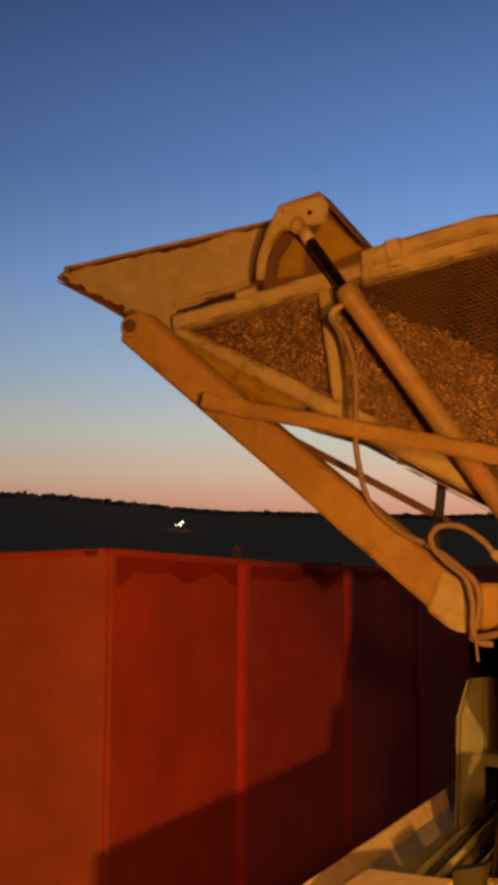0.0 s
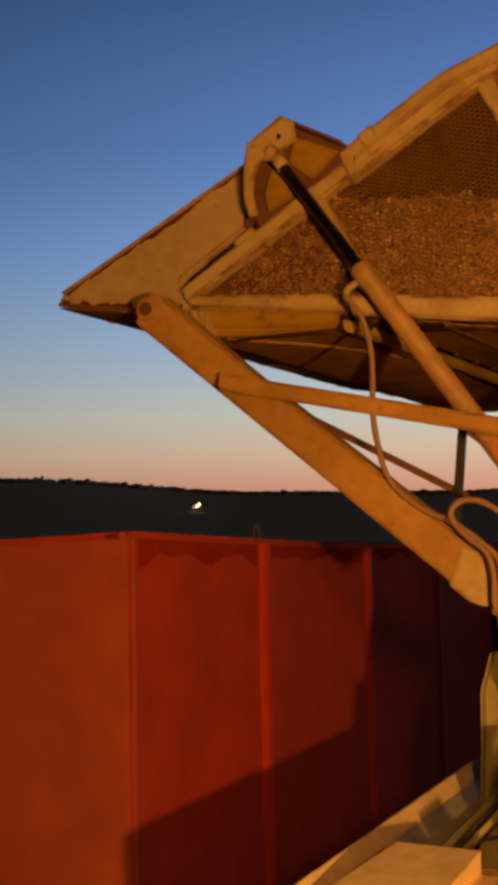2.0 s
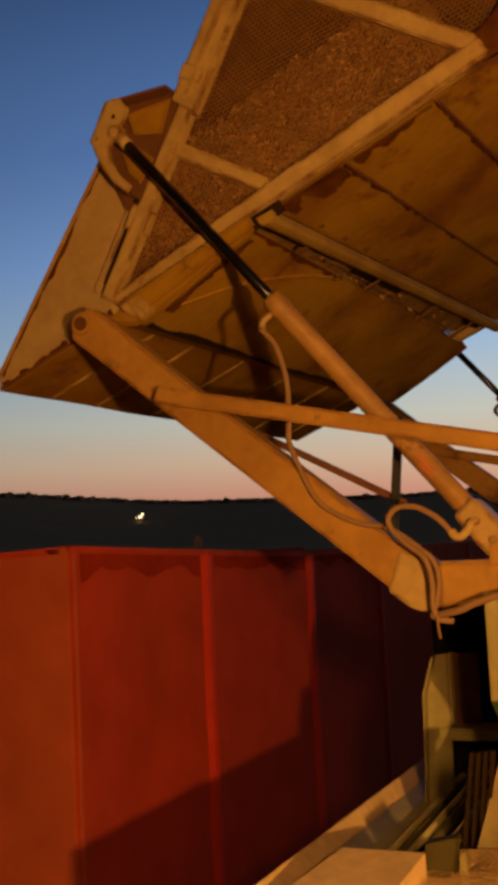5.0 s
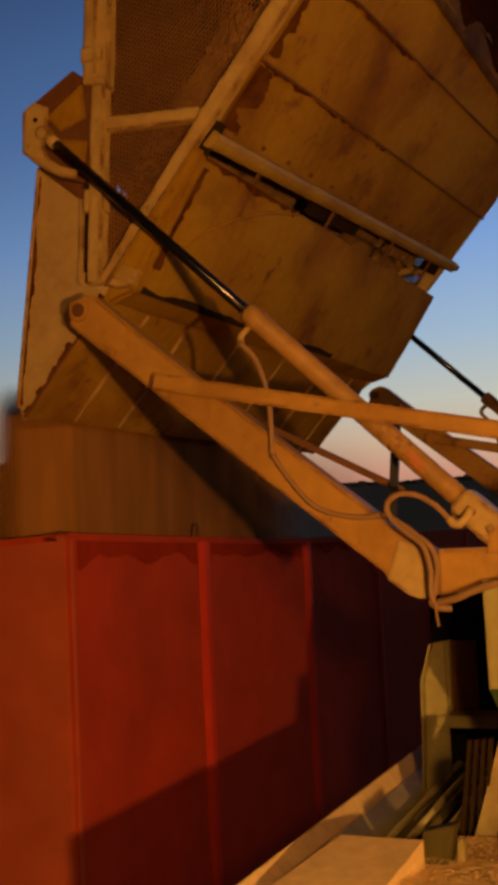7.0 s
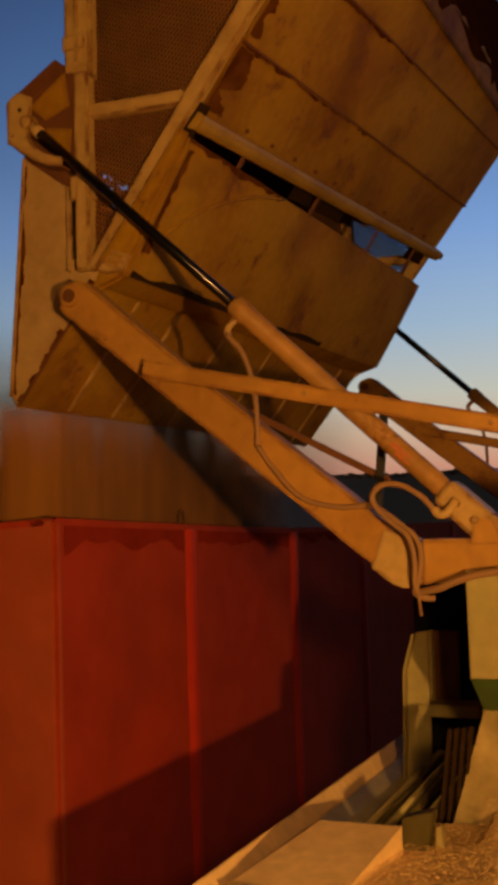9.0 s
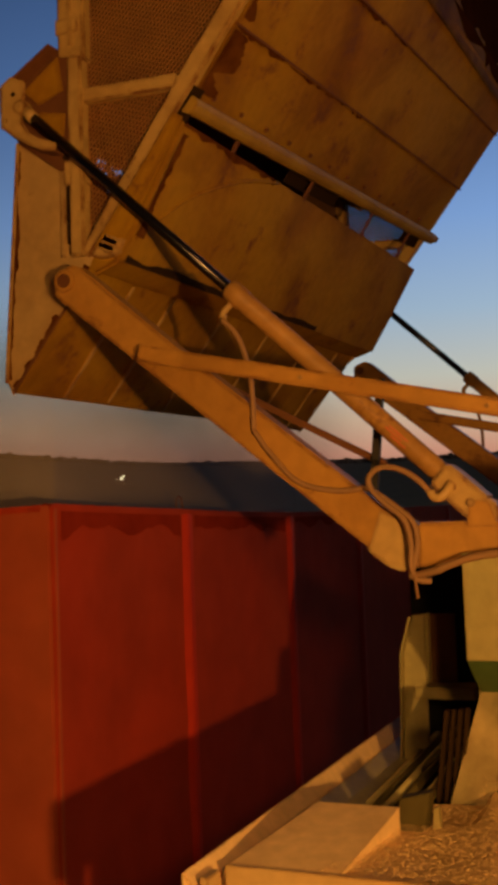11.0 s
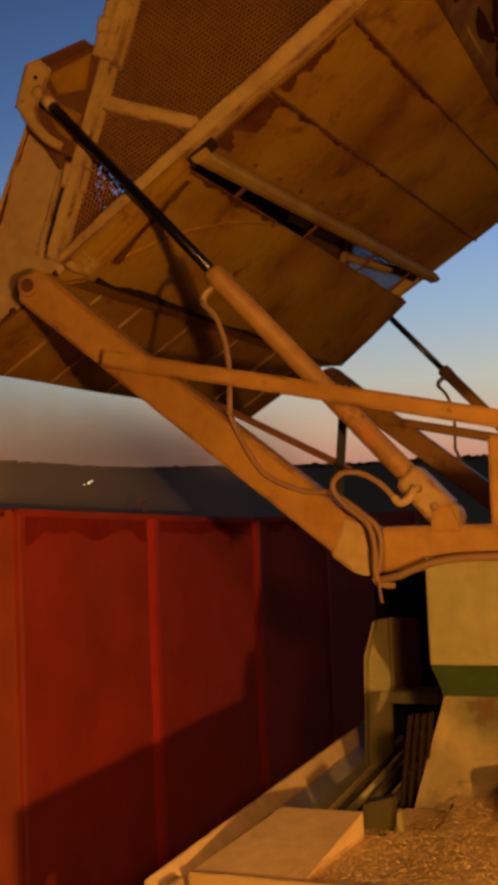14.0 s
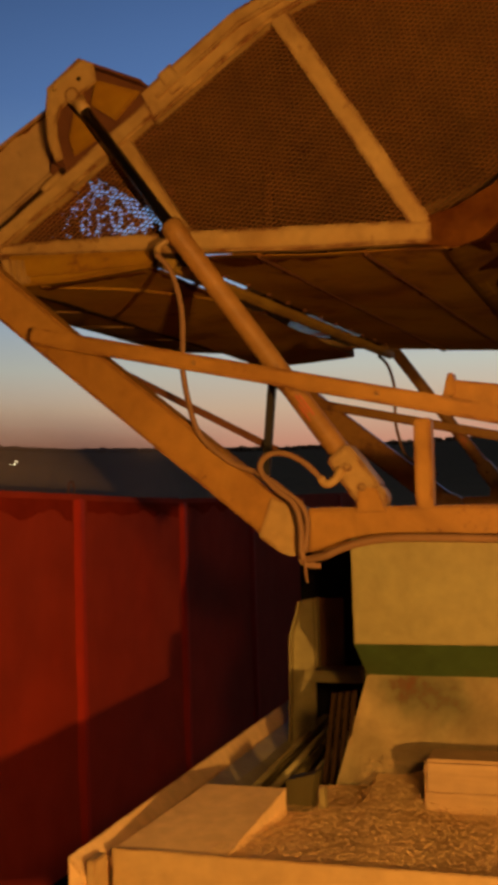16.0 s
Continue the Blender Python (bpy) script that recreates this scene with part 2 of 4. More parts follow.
# ---- building helpers ----
def part(name, bm, material, parent=None, label="", smooth=False):
    me = bpy.data.meshes.new(name)
    bmesh.ops.recalc_face_normals(bm, faces=bm.faces)
    bm.to_mesh(me)
    bm.free()
    me.materials.append(material)
    if smooth:
        me.shade_smooth()
    ob = new(name, me)
    if parent:
        ob.parent = parent
    if label:
        tagged(ob, label)
    return ob


def soften(bm, width, seg=2):
    bmesh.ops.bevel(bm, geom=bm.edges[:], offset=width, segments=seg, affect="EDGES", clamp_overlap=True)
    return bm


def prism(points, y0, y1, bevel=0.004, bm=None):
    """A polygon in the x-z plane, drawn out from y0 to y1."""
    own = bmesh.new()
    a = [own.verts.new((x, y0, z)) for x, z in points]
    b = [own.verts.new((x, y1, z)) for x, z in points]
    own.faces.new(a)
    own.faces.new(b[::-1])
    for i in range(len(points)):
        j = (i + 1) % len(points)
        own.faces.new((a[i], b[i], b[j], a[j]))
    bmesh.ops.recalc_face_normals(own, faces=own.faces)
    if bevel:
        soften(own, bevel)
    if bm is None:
        return own
    me = bpy.data.meshes.new("tmp")
    own.to_mesh(me)
    own.free()
    bm.from_mesh(me)
    bpy.data.meshes.remove(me)
    return bm


def bar(p, q, width, y0, y1, bevel=0.006, bm=None):
    """A straight tube of rectangular section from p to q in the x-z plane."""
    d = Vector((q[0] - p[0], q[1] - p[1])).normalized()
    n = Vector((-d.y, d.x)) * width / 2
    return prism([(p[0] + n.x, p[1] + n.y), (q[0] + n.x, q[1] + n.y), (q[0] - n.x, q[1] - n.y), (p[0] - n.x, p[1] - n.y)], y0, y1, bevel, bm)


def block(x0, x1, y0, y1, z0, z1, bevel=0.006, bm=None):
    return prism([(x0, z0), (x1, z0), (x1, z1), (x0, z1)], y0, y1, bevel, bm)


def sheet(points, thick, y0, y1, waves=0.0, cuts=1):
    """A bent sheet: an open line in the x-z plane, drawn out along y, with a thickness and slight dents."""
    bm = bmesh.new()
    rows = []
    fine = []
    for (xa, za), (xb, zb) in zip(points, points[1:]):
        k = max(1, int(math.hypot(xb - xa, zb - za) / 0.12)) if waves else 1
        fine += [(xa + (xb - xa) * i / k, za + (zb - za) * i / k) for i in range(k)]
    fine.append(points[-1])
    ny = max(cuts, int((y1 - y0) / 0.15)) if waves else 1
    for x, z in fine:
        rows.append([bm.verts.new((x, y0 + (y1 - y0) * j / ny, z + waves * noise.noise((x * 2.3, j * 0.31, z * 2.1 + 5)))) for j in range(ny + 1)])
    for a, b in zip(rows, rows[1:]):
        for j in range(ny):
            bm.faces.new((a[j], a[j + 1], b[j + 1], b[j]))
    bmesh.ops.recalc_face_normals(bm, faces=bm.faces)
    bmesh.ops.solidify(bm, geom=bm.faces[:], thickness=thick)
    return bm


def ragged(line, y0, y1, least, most, seed, thick=0.0015, step=0.03, fray=1.0):
    """A thin patch with an uneven edge, along a line; line(y, w) gives the point w metres out from it."""
    bm = bmesh.new()
    n = int((y1 - y0) / step)
    prev = None
    for i in range(n + 1):
        y = y0 + (y1 - y0) * i / n
        k = 0.5 + 0.7 * noise.noise((y * 4.3, seed * 7.7, 0)) + fray * 0.6 * noise.noise((y * 15.0, seed * 3.3, 1)) + fray * 0.3 * noise.noise((y * 47.0, seed, 2))
        w = least + (most - least) * min(max(k, 0.0), 1.0)
        now = [bm.verts.new(line(y, 0.0)), bm.verts.new(line(y, w))]
        if prev:
            bm.faces.new((prev[0], now[0], now[1], prev[1]))
        prev = now
    bmesh.ops.recalc_face_normals(bm, faces=bm.faces)
    bmesh.ops.solidify(bm, geom=bm.faces[:], thickness=thick)
    return bm


def skewed(bm, k=0.047):
    """The floor's strips run a little aslant of the basket's long axis."""
    for v in bm.verts:
        v.co.x += k * v.co.y * min(1.0, max(0.0, (2.3 - v.co.x) / 0.4))
    return bm


def pipe(points, radius, sides=10, bm=None, smooth_steps=6):
    """A round pipe or hose along a smooth line of points."""
    bm = bm or bmesh.new()
    pts = [Vector(p) for p in points]
    if len(pts) > 2 and smooth_steps > 1:
        out = []
        for i in range(len(pts) - 1):
            p0, p1, p2, p3 = pts[max(i - 1, 0)], pts[i], pts[i + 1], pts[min(i + 2, len(pts) - 1)]
            for s in range(smooth_steps):
                t = s / smooth_steps
                out.append(0.5 * ((2 * p1) + (p2 - p0) * t + (2 * p0 - 5 * p1 + 4 * p2 - p3) * t * t + (3 * p1 - p0 - 3 * p2 + p3) * t ** 3))
        pts = out + [pts[-1]]
    rings = []
    side = None
    for i, p in enumerate(pts):
        d = (pts[min(i + 1, len(pts) - 1)] - pts[max(i - 1, 0)]).normalized()
        side = d.cross(Vector((0.13, 0.97, 0.2)) if side is None else side.cross(d)).normalized() if side is None else (side - d * side.dot(d)).normalized()
        up = d.cross(side)
        rings.append([bm.verts.new(p + radius * (side * math.cos(2 * math.pi * k / sides) + up * math.sin(2 * math.pi * k / sides))) for k in range(sides)])
    for a, b in zip(rings, rings[1:]):
        for k in range(sides):
            bm.faces.new((a[k], a[(k + 1) % sides], b[(k + 1) % sides], b[k]))
    bm.faces.new(rings[0])
    bm.faces.new(rings[-1][::-1])
    return bm


def disc(x, z, y0, y1, radius, sides=20, bevel=0.004, bm=None):
    """A round pin, boss or wheel with its axis along y."""
    return prism([(x + radius * math.cos(2 * math.pi * k / sides), z + radius * math.sin(2 * math.pi * k / sides)) for k in range(sides)], y0, y1, bevel, bm)


# ---- ground and distance ----
def land(x, y):
    """Height of the land: flat round the machines, then a long slope up to a wooded ridge."""
    r = math.hypot(x, y)
    t = min(max((r - 200) / 450, 0), 1)
    s = t * t * (3 - 2 * t)
    a = math.atan2(x, y)
    left = min(max((-a - radians(27)) / radians(12), 0), 1)
    return s * (29.3 + 9.0 * left * left * (3 - 2 * left) + 1.6 * math.sin(a * 5.0 + 0.6) + 1.1 * math.sin(a * 13 + 2))


def make_ground():
    bm = bmesh.new()
    radii = [0.0, 4, 9, 18, 40, 80, 130, 180, 230, 290, 350, 400, 460, 520, 580, 650, 800, 1200, 2500]
    n = 180
    rings = []
    for r in radii[1:]:
        rings.append([bm.verts.new((r * math.sin(2 * math.pi * k / n), r * math.cos(2 * math.pi * k / n), land(r * math.sin(2 * math.pi * k / n), r * math.cos(2 * math.pi * k / n)))) for k in range(n)])
    c = bm.verts.new((0, 0, 0))
    for k in range(n):
        bm.faces.new((c, rings[0][k], rings[0][(k + 1) % n]))
        for a, b in zip(rings, rings[1:]):
            bm.faces.new((a[k], b[k], b[(k + 1) % n], a[(k + 1) % n]))
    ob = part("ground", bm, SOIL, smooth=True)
    tagged(ob, "dark bare farm field rising to a far ridge", "ground", kind="structure")


def make_woods():
    """Uneven tree crowns along the far ridge."""
    bm = bmesh.new()
    rng = random.Random(4)
    for _ in range(5200):
        a = radians(rng.uniform(-75, 20))
        r = rng.uniform(560, 680)
        x, y = r * math.sin(a), r * math.cos(a)
        h, w = rng.uniform(0.5, 1.9) + (rng.random() > 0.96) * 1.0, rng.uniform(2.0, 5.0)
        z = land(x, y)
        top = [bm.verts.new((x + w * 0.5 * math.cos(k * 1.2566 + a) * rng.uniform(0.4, 1.0), y + w * 0.5 * math.sin(k * 1.2566 + a), z + h * rng.uniform(0.7, 1.0))) for k in range(5)]
        low = [bm.verts.new((x + w * 0.6 * math.cos(k * 1.2566 + a), y + w * 0.6 * math.sin(k * 1.2566 + a), z - 1.5)) for k in range(5)]
        tip = bm.verts.new((x, y, z + h * 1.05))
        for k in range(5):
            j = (k + 1) % 5
            bm.faces.new((low[k], low[j], top[j], top[k]))
            bm.faces.new((top[k], top[j], tip))
    ob = part("far_woods", bm, WOODS)
    tagged(ob, "dark wooded ridge silhouetted against the dusk sky", "trees", kind="stuff")


def make_farm_light():
    x, y = -207.3, 360.0
    z = land(x, y)
    base = new("farm_light")
    base.location = (x, y, z)
    glow = bpy.data.materials.new("lit_lamp")
    glow.use_nodes = True
    b = glow.node_tree.nodes["Principled BSDF"]
    b.inputs["Emission Color"].default_value, b.inputs["Emission Strength"].default_value = (1.0, 0.80, 0.42, 1), 6.0
    h = 16.43 - z
    for nm, dx, dz, r in (("lamp_head", 0.35, 0.55, 0.32), ("lamp_head", -0.6, -0.25, 0.42), ("lamp_head", -2.3, -0.5, 0.16)):
        bm = bmesh.new()
        bmesh.ops.create_icosphere(bm, subdivisions=2, radius=r)
        bmesh.ops.translate(bm, verts=bm.verts, vec=(dx, 0, h + dz))
        part(nm, bm, glow, base, "small glowing yard lamp")
    bm = pipe([(0, 0.8, -1.0), (0, 0.8, h + 1.0)], 0.10, 8)
    block(-2.6, 0.8, 0.72, 0.88, h - 0.5, h + 0.6, 0.0, bm)
    part("pole", bm, BLACK, base)
    tagged(base, "small bright yard light on the far hillside", "light")


# ---- the red trailer ----
RX, RY = -3.335, 5.035
RIBS = (6.56, 8.30, 9.95, 11.6, 13.2)


def make_trailer():
    tr = new("grain_trailer")
    top = [(RY, 3.062), (5.8, 3.035), (6.56, 3.012), (7.4, 2.985), (8.3, 2.965), (10, 2.96), (12, 2.97), (14.4, 2.98)]
    # side wall that faces the cart, slightly bulged between the ribs
    bm = bmesh.new()
    ys = [RY + 9.4 * i / 94 for i in range(95)]
    cols = []
    for y in ys:
        zt = np.interp(y, [a for a, _ in top], [b for _, b in top])
        edges = [RY, *RIBS, RY + 9.4]
        k = max(i for i, e in enumerate(edges[:-1]) if y >= e - 1e-6)
        f = (y - edges[k]) / (edges[k + 1] - edges[k])
        cols.append([bm.verts.new((RX - 0.03 * math.sin(math.pi * f) * math.sin(math.pi * j / 14) + 0.004 * noise.noise((y * 1.7, j * 0.4, 0)), y, 0.75 + (zt - 0.75) * j / 14)) for j in range(15)])
    for a, b in zip(cols, cols[1:]):
        for j in range(14):
            bm.faces.new((a[j], b[j], b[j + 1], a[j + 1]))
    bmesh.ops.recalc_face_normals(bm, faces=bm.faces)
    bmesh.ops.solidify(bm, geom=bm.faces[:], thickness=0.012)
    part("side_panel", bm, RED, tr, smooth=False)
    # end wall
    bm = bmesh.new()
    cols = []
    for i in range(21):
        x = RX - 0.012 - 2.5 * i / 20
        cols.append([bm.verts.new((x, RY + 0.02 * math.sin(math.pi * i / 20) * math.sin(math.pi * j / 12), 0.75 + (3.058 - 0.03 * min(i, 6) / 6 - 0.75) * j / 12)) for j in range(13)])
    for a, b in zip(cols, cols[1:]):
        for j in range(12):
            bm.faces.new((a[j], b[j], b[j + 1], a[j + 1]))
    bmesh.ops.recalc_face_normals(bm, faces=bm.faces)
    bmesh.ops.solidify(bm, geom=bm.faces[:], thickness=0.012)
    part("end_panel", bm, RED_END, tr, "dust-bleached red end panel")
    part("side_panel", block(RX - 2.54, RX - 2.515, RY + 0.02, RY + 9.4, 0.75, 3.0, 0.0), RED, tr)
    part("end_panel", block(RX - 2.51, RX - 0.02, RY + 9.38, RY + 9.4, 0.75, 2.96, 0.0), RED, tr)
    part("floor_panel", block(RX - 2.51, RX - 0.03, RY + 0.03, RY + 9.37, 0.78, 0.84, 0.0), BLACK, tr)
    # pressed ribs
    for i, y in enumerate(RIBS):
        zt = float(np.interp(y, [a for a, _ in top], [b for _, b in top]))
        bm = bmesh.new()
        prof = [(0.0, -0.085), (0.034, -0.030), (0.034, 0.030), (0.0, 0.085)]
        lo = [bm.verts.new((RX + 0.002 + px, y + py, 0.75)) for px, py in prof]
        hi = [bm.verts.new((RX + 0.002 + px, y + py, zt - 0.02)) for px, py in prof]
        for a in range(4):
            b = (a + 1) % 4
            bm.faces.new((lo[a], lo[b], hi[b], hi[a]))
        bm.faces.new(hi)
        bm.faces.new(lo[::-1])
        soften(bm, 0.008)
        part("rib", bm, RED_RIB, tr)
    # corner post and top rail
    post = block(RX - 0.09, RX + 0.018, RY - 0.004, RY + 0.06, 0.75, 3.064, 0.0)
    soften(post, 0.020, 5)
    part("corner_post", post, RED_END, tr, "rounded dusty red corner post")
    rim = lambda y: float(np.interp(y, [a for a, _ in top], [b for _, b in top])) - 0.03
    for ya, yb, w, sd in ((RY + 0.08, 6.46, 0.17, 1), (6.66, 8.2, 0.12, 2), (8.4, 9.85, 0.10, 3)):
        bm = ragged(lambda y, d: (RX + 0.0165, y, rim(y) - d), ya, yb, 0.02, w, sd, 0.0015, 0.03, 0.12)
        part("grime_and_shade_patch", bm, RED_GRIME, tr, "dark grime run below the rim")
    bm = bmesh.new()
    for (ya, za), (yb, zb) in zip(top, top[1:]):
        va = [bm.verts.new((RX + dx, ya, za + dz)) for dx, dz in ((0.016, -0.03), (0.016, 0.008), (-0.045, 0.008), (-0.045, -0.03))]
        vb = [bm.verts.new((RX + dx, yb, zb + dz)) for dx, dz in ((0.016, -0.03), (0.016, 0.008), (-0.045, 0.008), (-0.045, -0.03))]
        for k in range(4):
            bm.faces.new((va[k], va[(k + 1) % 4], vb[(k + 1) % 4], vb[k]))
    bmesh.ops.remove_doubles(bm, verts=bm.verts, dist=0.0005)
    part("top_rail", bm, RED, tr)
    bm = bmesh.new()
    rail = [(RX - 0.05, 3.064), (RX - 0.6, 3.045), (RX - 1.2, 3.03), (RX - 2.5, 3.03)]
    for (xa, za), (xb, zb) in zip(rail, rail[1:]):
        prism([(xa, za), (xb, zb), (xb, zb - 0.035), (xa, za - 0.035)], RY - 0.012, RY + 0.04, 0.0, bm)
    part("top_rail", bm, RED, tr)
    # tarp hook on the rim
    part("hook", pipe([(RX - 0.01, 6.46, 2.99), (RX - 0.01, 6.465, 3.07), (RX - 0.01, 6.485, 3.10), (RX - 0.01, 6.52, 3.10), (RX - 0.01, 6.54, 3.07), (RX - 0.01, 6.545, 2.99)], 0.005, 8), RUSTY, tr, "small bent steel rope hook", True)
    # running gear
    for y in (6.6, 12.6, 13.6):
        for x in (RX - 2.3, RX - 0.35):
            w = part("wheel", bmesh.new(), RUBBER, tr)
            me = w.data
            b2 = bmesh.new()
            prism([(0.48 * math.cos(2 * math.pi * k / 28), 0.48 + 0.48 * math.sin(2 * math.pi * k / 28)) for k in range(28)], -0.12, 0.12, 0.02, b2)
            bmesh.ops.rotate(b2, verts=b2.verts, cent=(0, 0, 0), matrix=Matrix.Rotation(math.pi / 2, 3, "Z"))
            b2.to_mesh(me)
            b2.free()
            w.location = (x, y, 0)
        part("axle", block(RX - 2.2, RX - 0.4, y - 0.06, y + 0.06, 0.42, 0.76, 0.0), BLACK, tr)
    tagged(tr, "tall red steel grain trailer with pressed vertical ribs", "trailer")


# ---- the cart: chassis, deck, hopper front and lifting frame ----
def make_lift_frame(cart, dy, rear=False):
    """The fixed frame at one end that carries the basket: sloping arm, base beam, brace, stub."""
    y0, y1 = 4.545 + dy, 4.655 + dy
    arm = part("lift_arm", prism([(-2.964, 4.031), (-2.915, 4.135), (-2.875, 4.163), (-2.823, 4.150), (-2.34, 3.738), (-1.40, 2.985), (-1.325, 2.930), (-1.326, 2.765), (-1.38, 2.752), (-1.478, 2.827)], y0, y1, 0.010), ARM, cart, "orange-yellow box-section lift arm")
    part("elbow_plate", prism([(-1.424, 2.985), (-1.30, 2.935), (-1.262, 2.90), (-1.262, 2.745), (-1.34, 2.728), (-1.395, 2.748), (-1.483, 2.815)], y0 - 0.006, y1 + 0.006, 0.008), FRAME, arm)
    part("base_beam", prism([(-1.27, 2.925), (1.4, 2.915), (1.4, 2.80), (-0.9, 2.795), (-1.10, 2.785), (-1.27, 2.735)], y0, y1, 0.010), ARM, cart)
    part("pivot_pin", disc(-2.895, 4.088, y0 - 0.022, y1 + 0.03, 0.034, 18, 0.006), RUSTY, arm, "round rusty pivot pin")
    part("pin_boss", disc(-2.895, 4.088, y0 - 0.010, y1 + 0.02, 0.056, 22, 0.004), ARM, arm)
    brace = part("brace_bar", bar((-2.49, 3.713), (-0.3, 3.225), 0.072, y0 - 0.066, y0 - 0.002, 0.008), ARM, cart)
    if not rear:
        for x in (-1.72, -0.95):
            part("bolt", disc(x, 3.713 - (x + 2.49) * 0.2228, y0 - 0.074, y0 - 0.06, 0.012, 6, 0.002), FRAME, brace)
        part("right_bar", prism([(-0.665, 3.30), (-0.665, 3.415), (-0.40, 3.375), (0.6, 3.21), (0.6, 3.10)], y0 - 0.01, y0 + 0.05, 0.006), ARM, cart)
        part("bar_ear", prism([(-0.70, 3.35), (-0.677, 3.44), (-0.655, 3.44), (-0.645, 3.35)], y0 - 0.02, y0 + 0.06, 0.004), ARM, cart)
    part("stub_post", block(-0.825, -0.755, y0 + 0.01, y1 - 0.02, 2.90, 3.27, 0.008), ARM, cart)
    # the pin lugs at the foot of the cylinder
    for ya in (y0 - 0.012, y0 + 0.102):
        part("pin_lug", prism([(-1.065, 2.90), (-1.050, 2.985), (-1.020, 3.005), (-0.975, 2.995), (-0.935, 2.90)], ya, ya + 0.018, 0.003), ARM, cart)
    return arm


def make_cart():
    cart = new("dump_cart")
    make_lift_frame(cart, 0.0)
    make_lift_frame(cart, 4.34, True)
    # dark rust brown here puts the arm's shadow into the bar's colour
    part("shaded_tie_bar", bar((-2.30, 3.612), (-1.47, 3.174), 0.030, 4.80, 4.83, 0.004), RUSTY, cart)
    part("tie_post", bar((-1.470, 3.545), (-1.520, 3.06), 0.034, 4.775, 4.809, 0.004), BLACK, cart, "thin dark steel post")
    for dy in (4.705, 8.7):
        part("cross_tube", block(-1.35, -1.26, dy, dy + 0.08, 2.74, 2.9, 0.004), FRAME, cart)
    part("long_beam", block(-1.30, -1.2, 4.66, 8.88, 2.745, 2.87, 0.008), FRAME, cart)
    # front hopper sheet: upright, a green folded band, then a skirt down to the deck
    prof = [(4.50, 2.80), (4.50, 2.385), (4.60, 2.250), (4.38, 1.80)]
    half = {2.80: -1.079, 2.385: -1.077, 2.250: -1.050, 1.80: -1.155}
    for (ya, za), (yb, zb), nm, mat in ((prof[0], prof[1], "upper_panel", CREAM), (prof[1], prof[2], "green_band", GREEN), (prof[2], prof[3], "skirt_panel", SKIRT)):
        bm = bmesh.new()
        n = 16
        up, lo = [], []
        for i in range(n + 1):
            xa, xb = half[za] + (1.3 - half[za]) * i / n, half[zb] + (1.3 - half[zb]) * i / n
            up.append(bm.verts.new((xa, ya + 0.004 * noise.noise((i * 0.7, za, 1)), za)))
            lo.append(bm.verts.new((xb, yb + 0.004 * noise.noise((i * 0.7, zb, 1)), zb)))
        for i in range(n):
            bm.faces.new((up[i], up[i + 1], lo[i + 1], lo[i]))
        bmesh.ops.recalc_face_normals(bm, faces=bm.faces)
        bmesh.ops.solidify(bm, geom=bm.faces[:], thickness=0.008)
        part(nm, bm, mat, cart, "dark green painted fold" if nm == "green_band" else "")
    # unseen length added behind the hopper, to block sky light from the trailer
    side = part("side_sheet", prism([(4.512, 2.79), (4.512, 2.38), (4.61, 2.25), (4.40, 1.80), (9.3, 1.80), (9.3, 2.79)], 0, 0.008, 0.0), CREAM, cart)
    side.rotation_euler, side.location = (0, 0, radians(90)), (-1.055, 0, 0)
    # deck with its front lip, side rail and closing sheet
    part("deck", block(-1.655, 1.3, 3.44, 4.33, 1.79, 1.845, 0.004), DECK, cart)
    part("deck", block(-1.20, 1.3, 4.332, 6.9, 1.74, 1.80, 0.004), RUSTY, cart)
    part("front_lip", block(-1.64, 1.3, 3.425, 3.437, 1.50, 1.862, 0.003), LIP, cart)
    bm = block(-1.735, -1.675, 3.30, 6.25, 1.60, 1.865, 0.006)
    for v in bm.verts:
        v.co.z += 0.028 * (v.co.y - 3.3) - (0.055 if v.co.x > -1.70 and v.co.z > 1.75 else 0.0)
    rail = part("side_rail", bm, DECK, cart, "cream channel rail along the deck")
    part("rail_flange", block(-1.672, -1.60, 3.46, 6.2, 1.60, 1.66, 0.003), OLIVE, rail)
    bm = sheet([(-1.673, 1.835), (-1.60, 1.805), (-1.53, 1.755)], 0.006, 4.345, 6.2, 0.004)
    for v in bm.verts:
        v.co.z += 0.028 * (v.co.y - 4.3)
    part("rail_web", bm, OLIVE, rail, "dented sloping inner web")
    part("end_face", block(-1.672, -1.642, 3.305, 3.40, 1.45, 1.855, 0.004), LIP, cart)
    part("sub_floor", block(-1.64, -1.22, 4.345, 6.6, 1.70, 1.73, 0.003), OLIVE, cart)
    for i, (x, z, r) in enumerate(((-1.50, 1.790, 0.020), (-1.45, 1.81, 0.016), (-1.40, 1.82, 0.016), (-1.35, 1.82, 0.018), (-1.29, 1.80, 0.024))):
        part("control_rod", pipe([(x, 4.34, z), (x - 0.02, 6.5, z + 0.13)], r, 8), BLACKISH if i % 2 else OLIVE, cart, smooth=True)
    # ladder post with chamfered cheek, shelf and foot
    py = 5.30
    post = part("corner_stand", prism([(-1.528, 2.479), (-1.467, 2.488), (-1.467, 2.162), (-1.467, 1.626), (-1.505, 1.492), (-1.603, 1.492), (-1.610, 1.613), (-1.586, 1.979), (-1.577, 2.309)], py, py + 0.02, 0.003), OLIVE, cart, "olive painted upright stand on the deck")
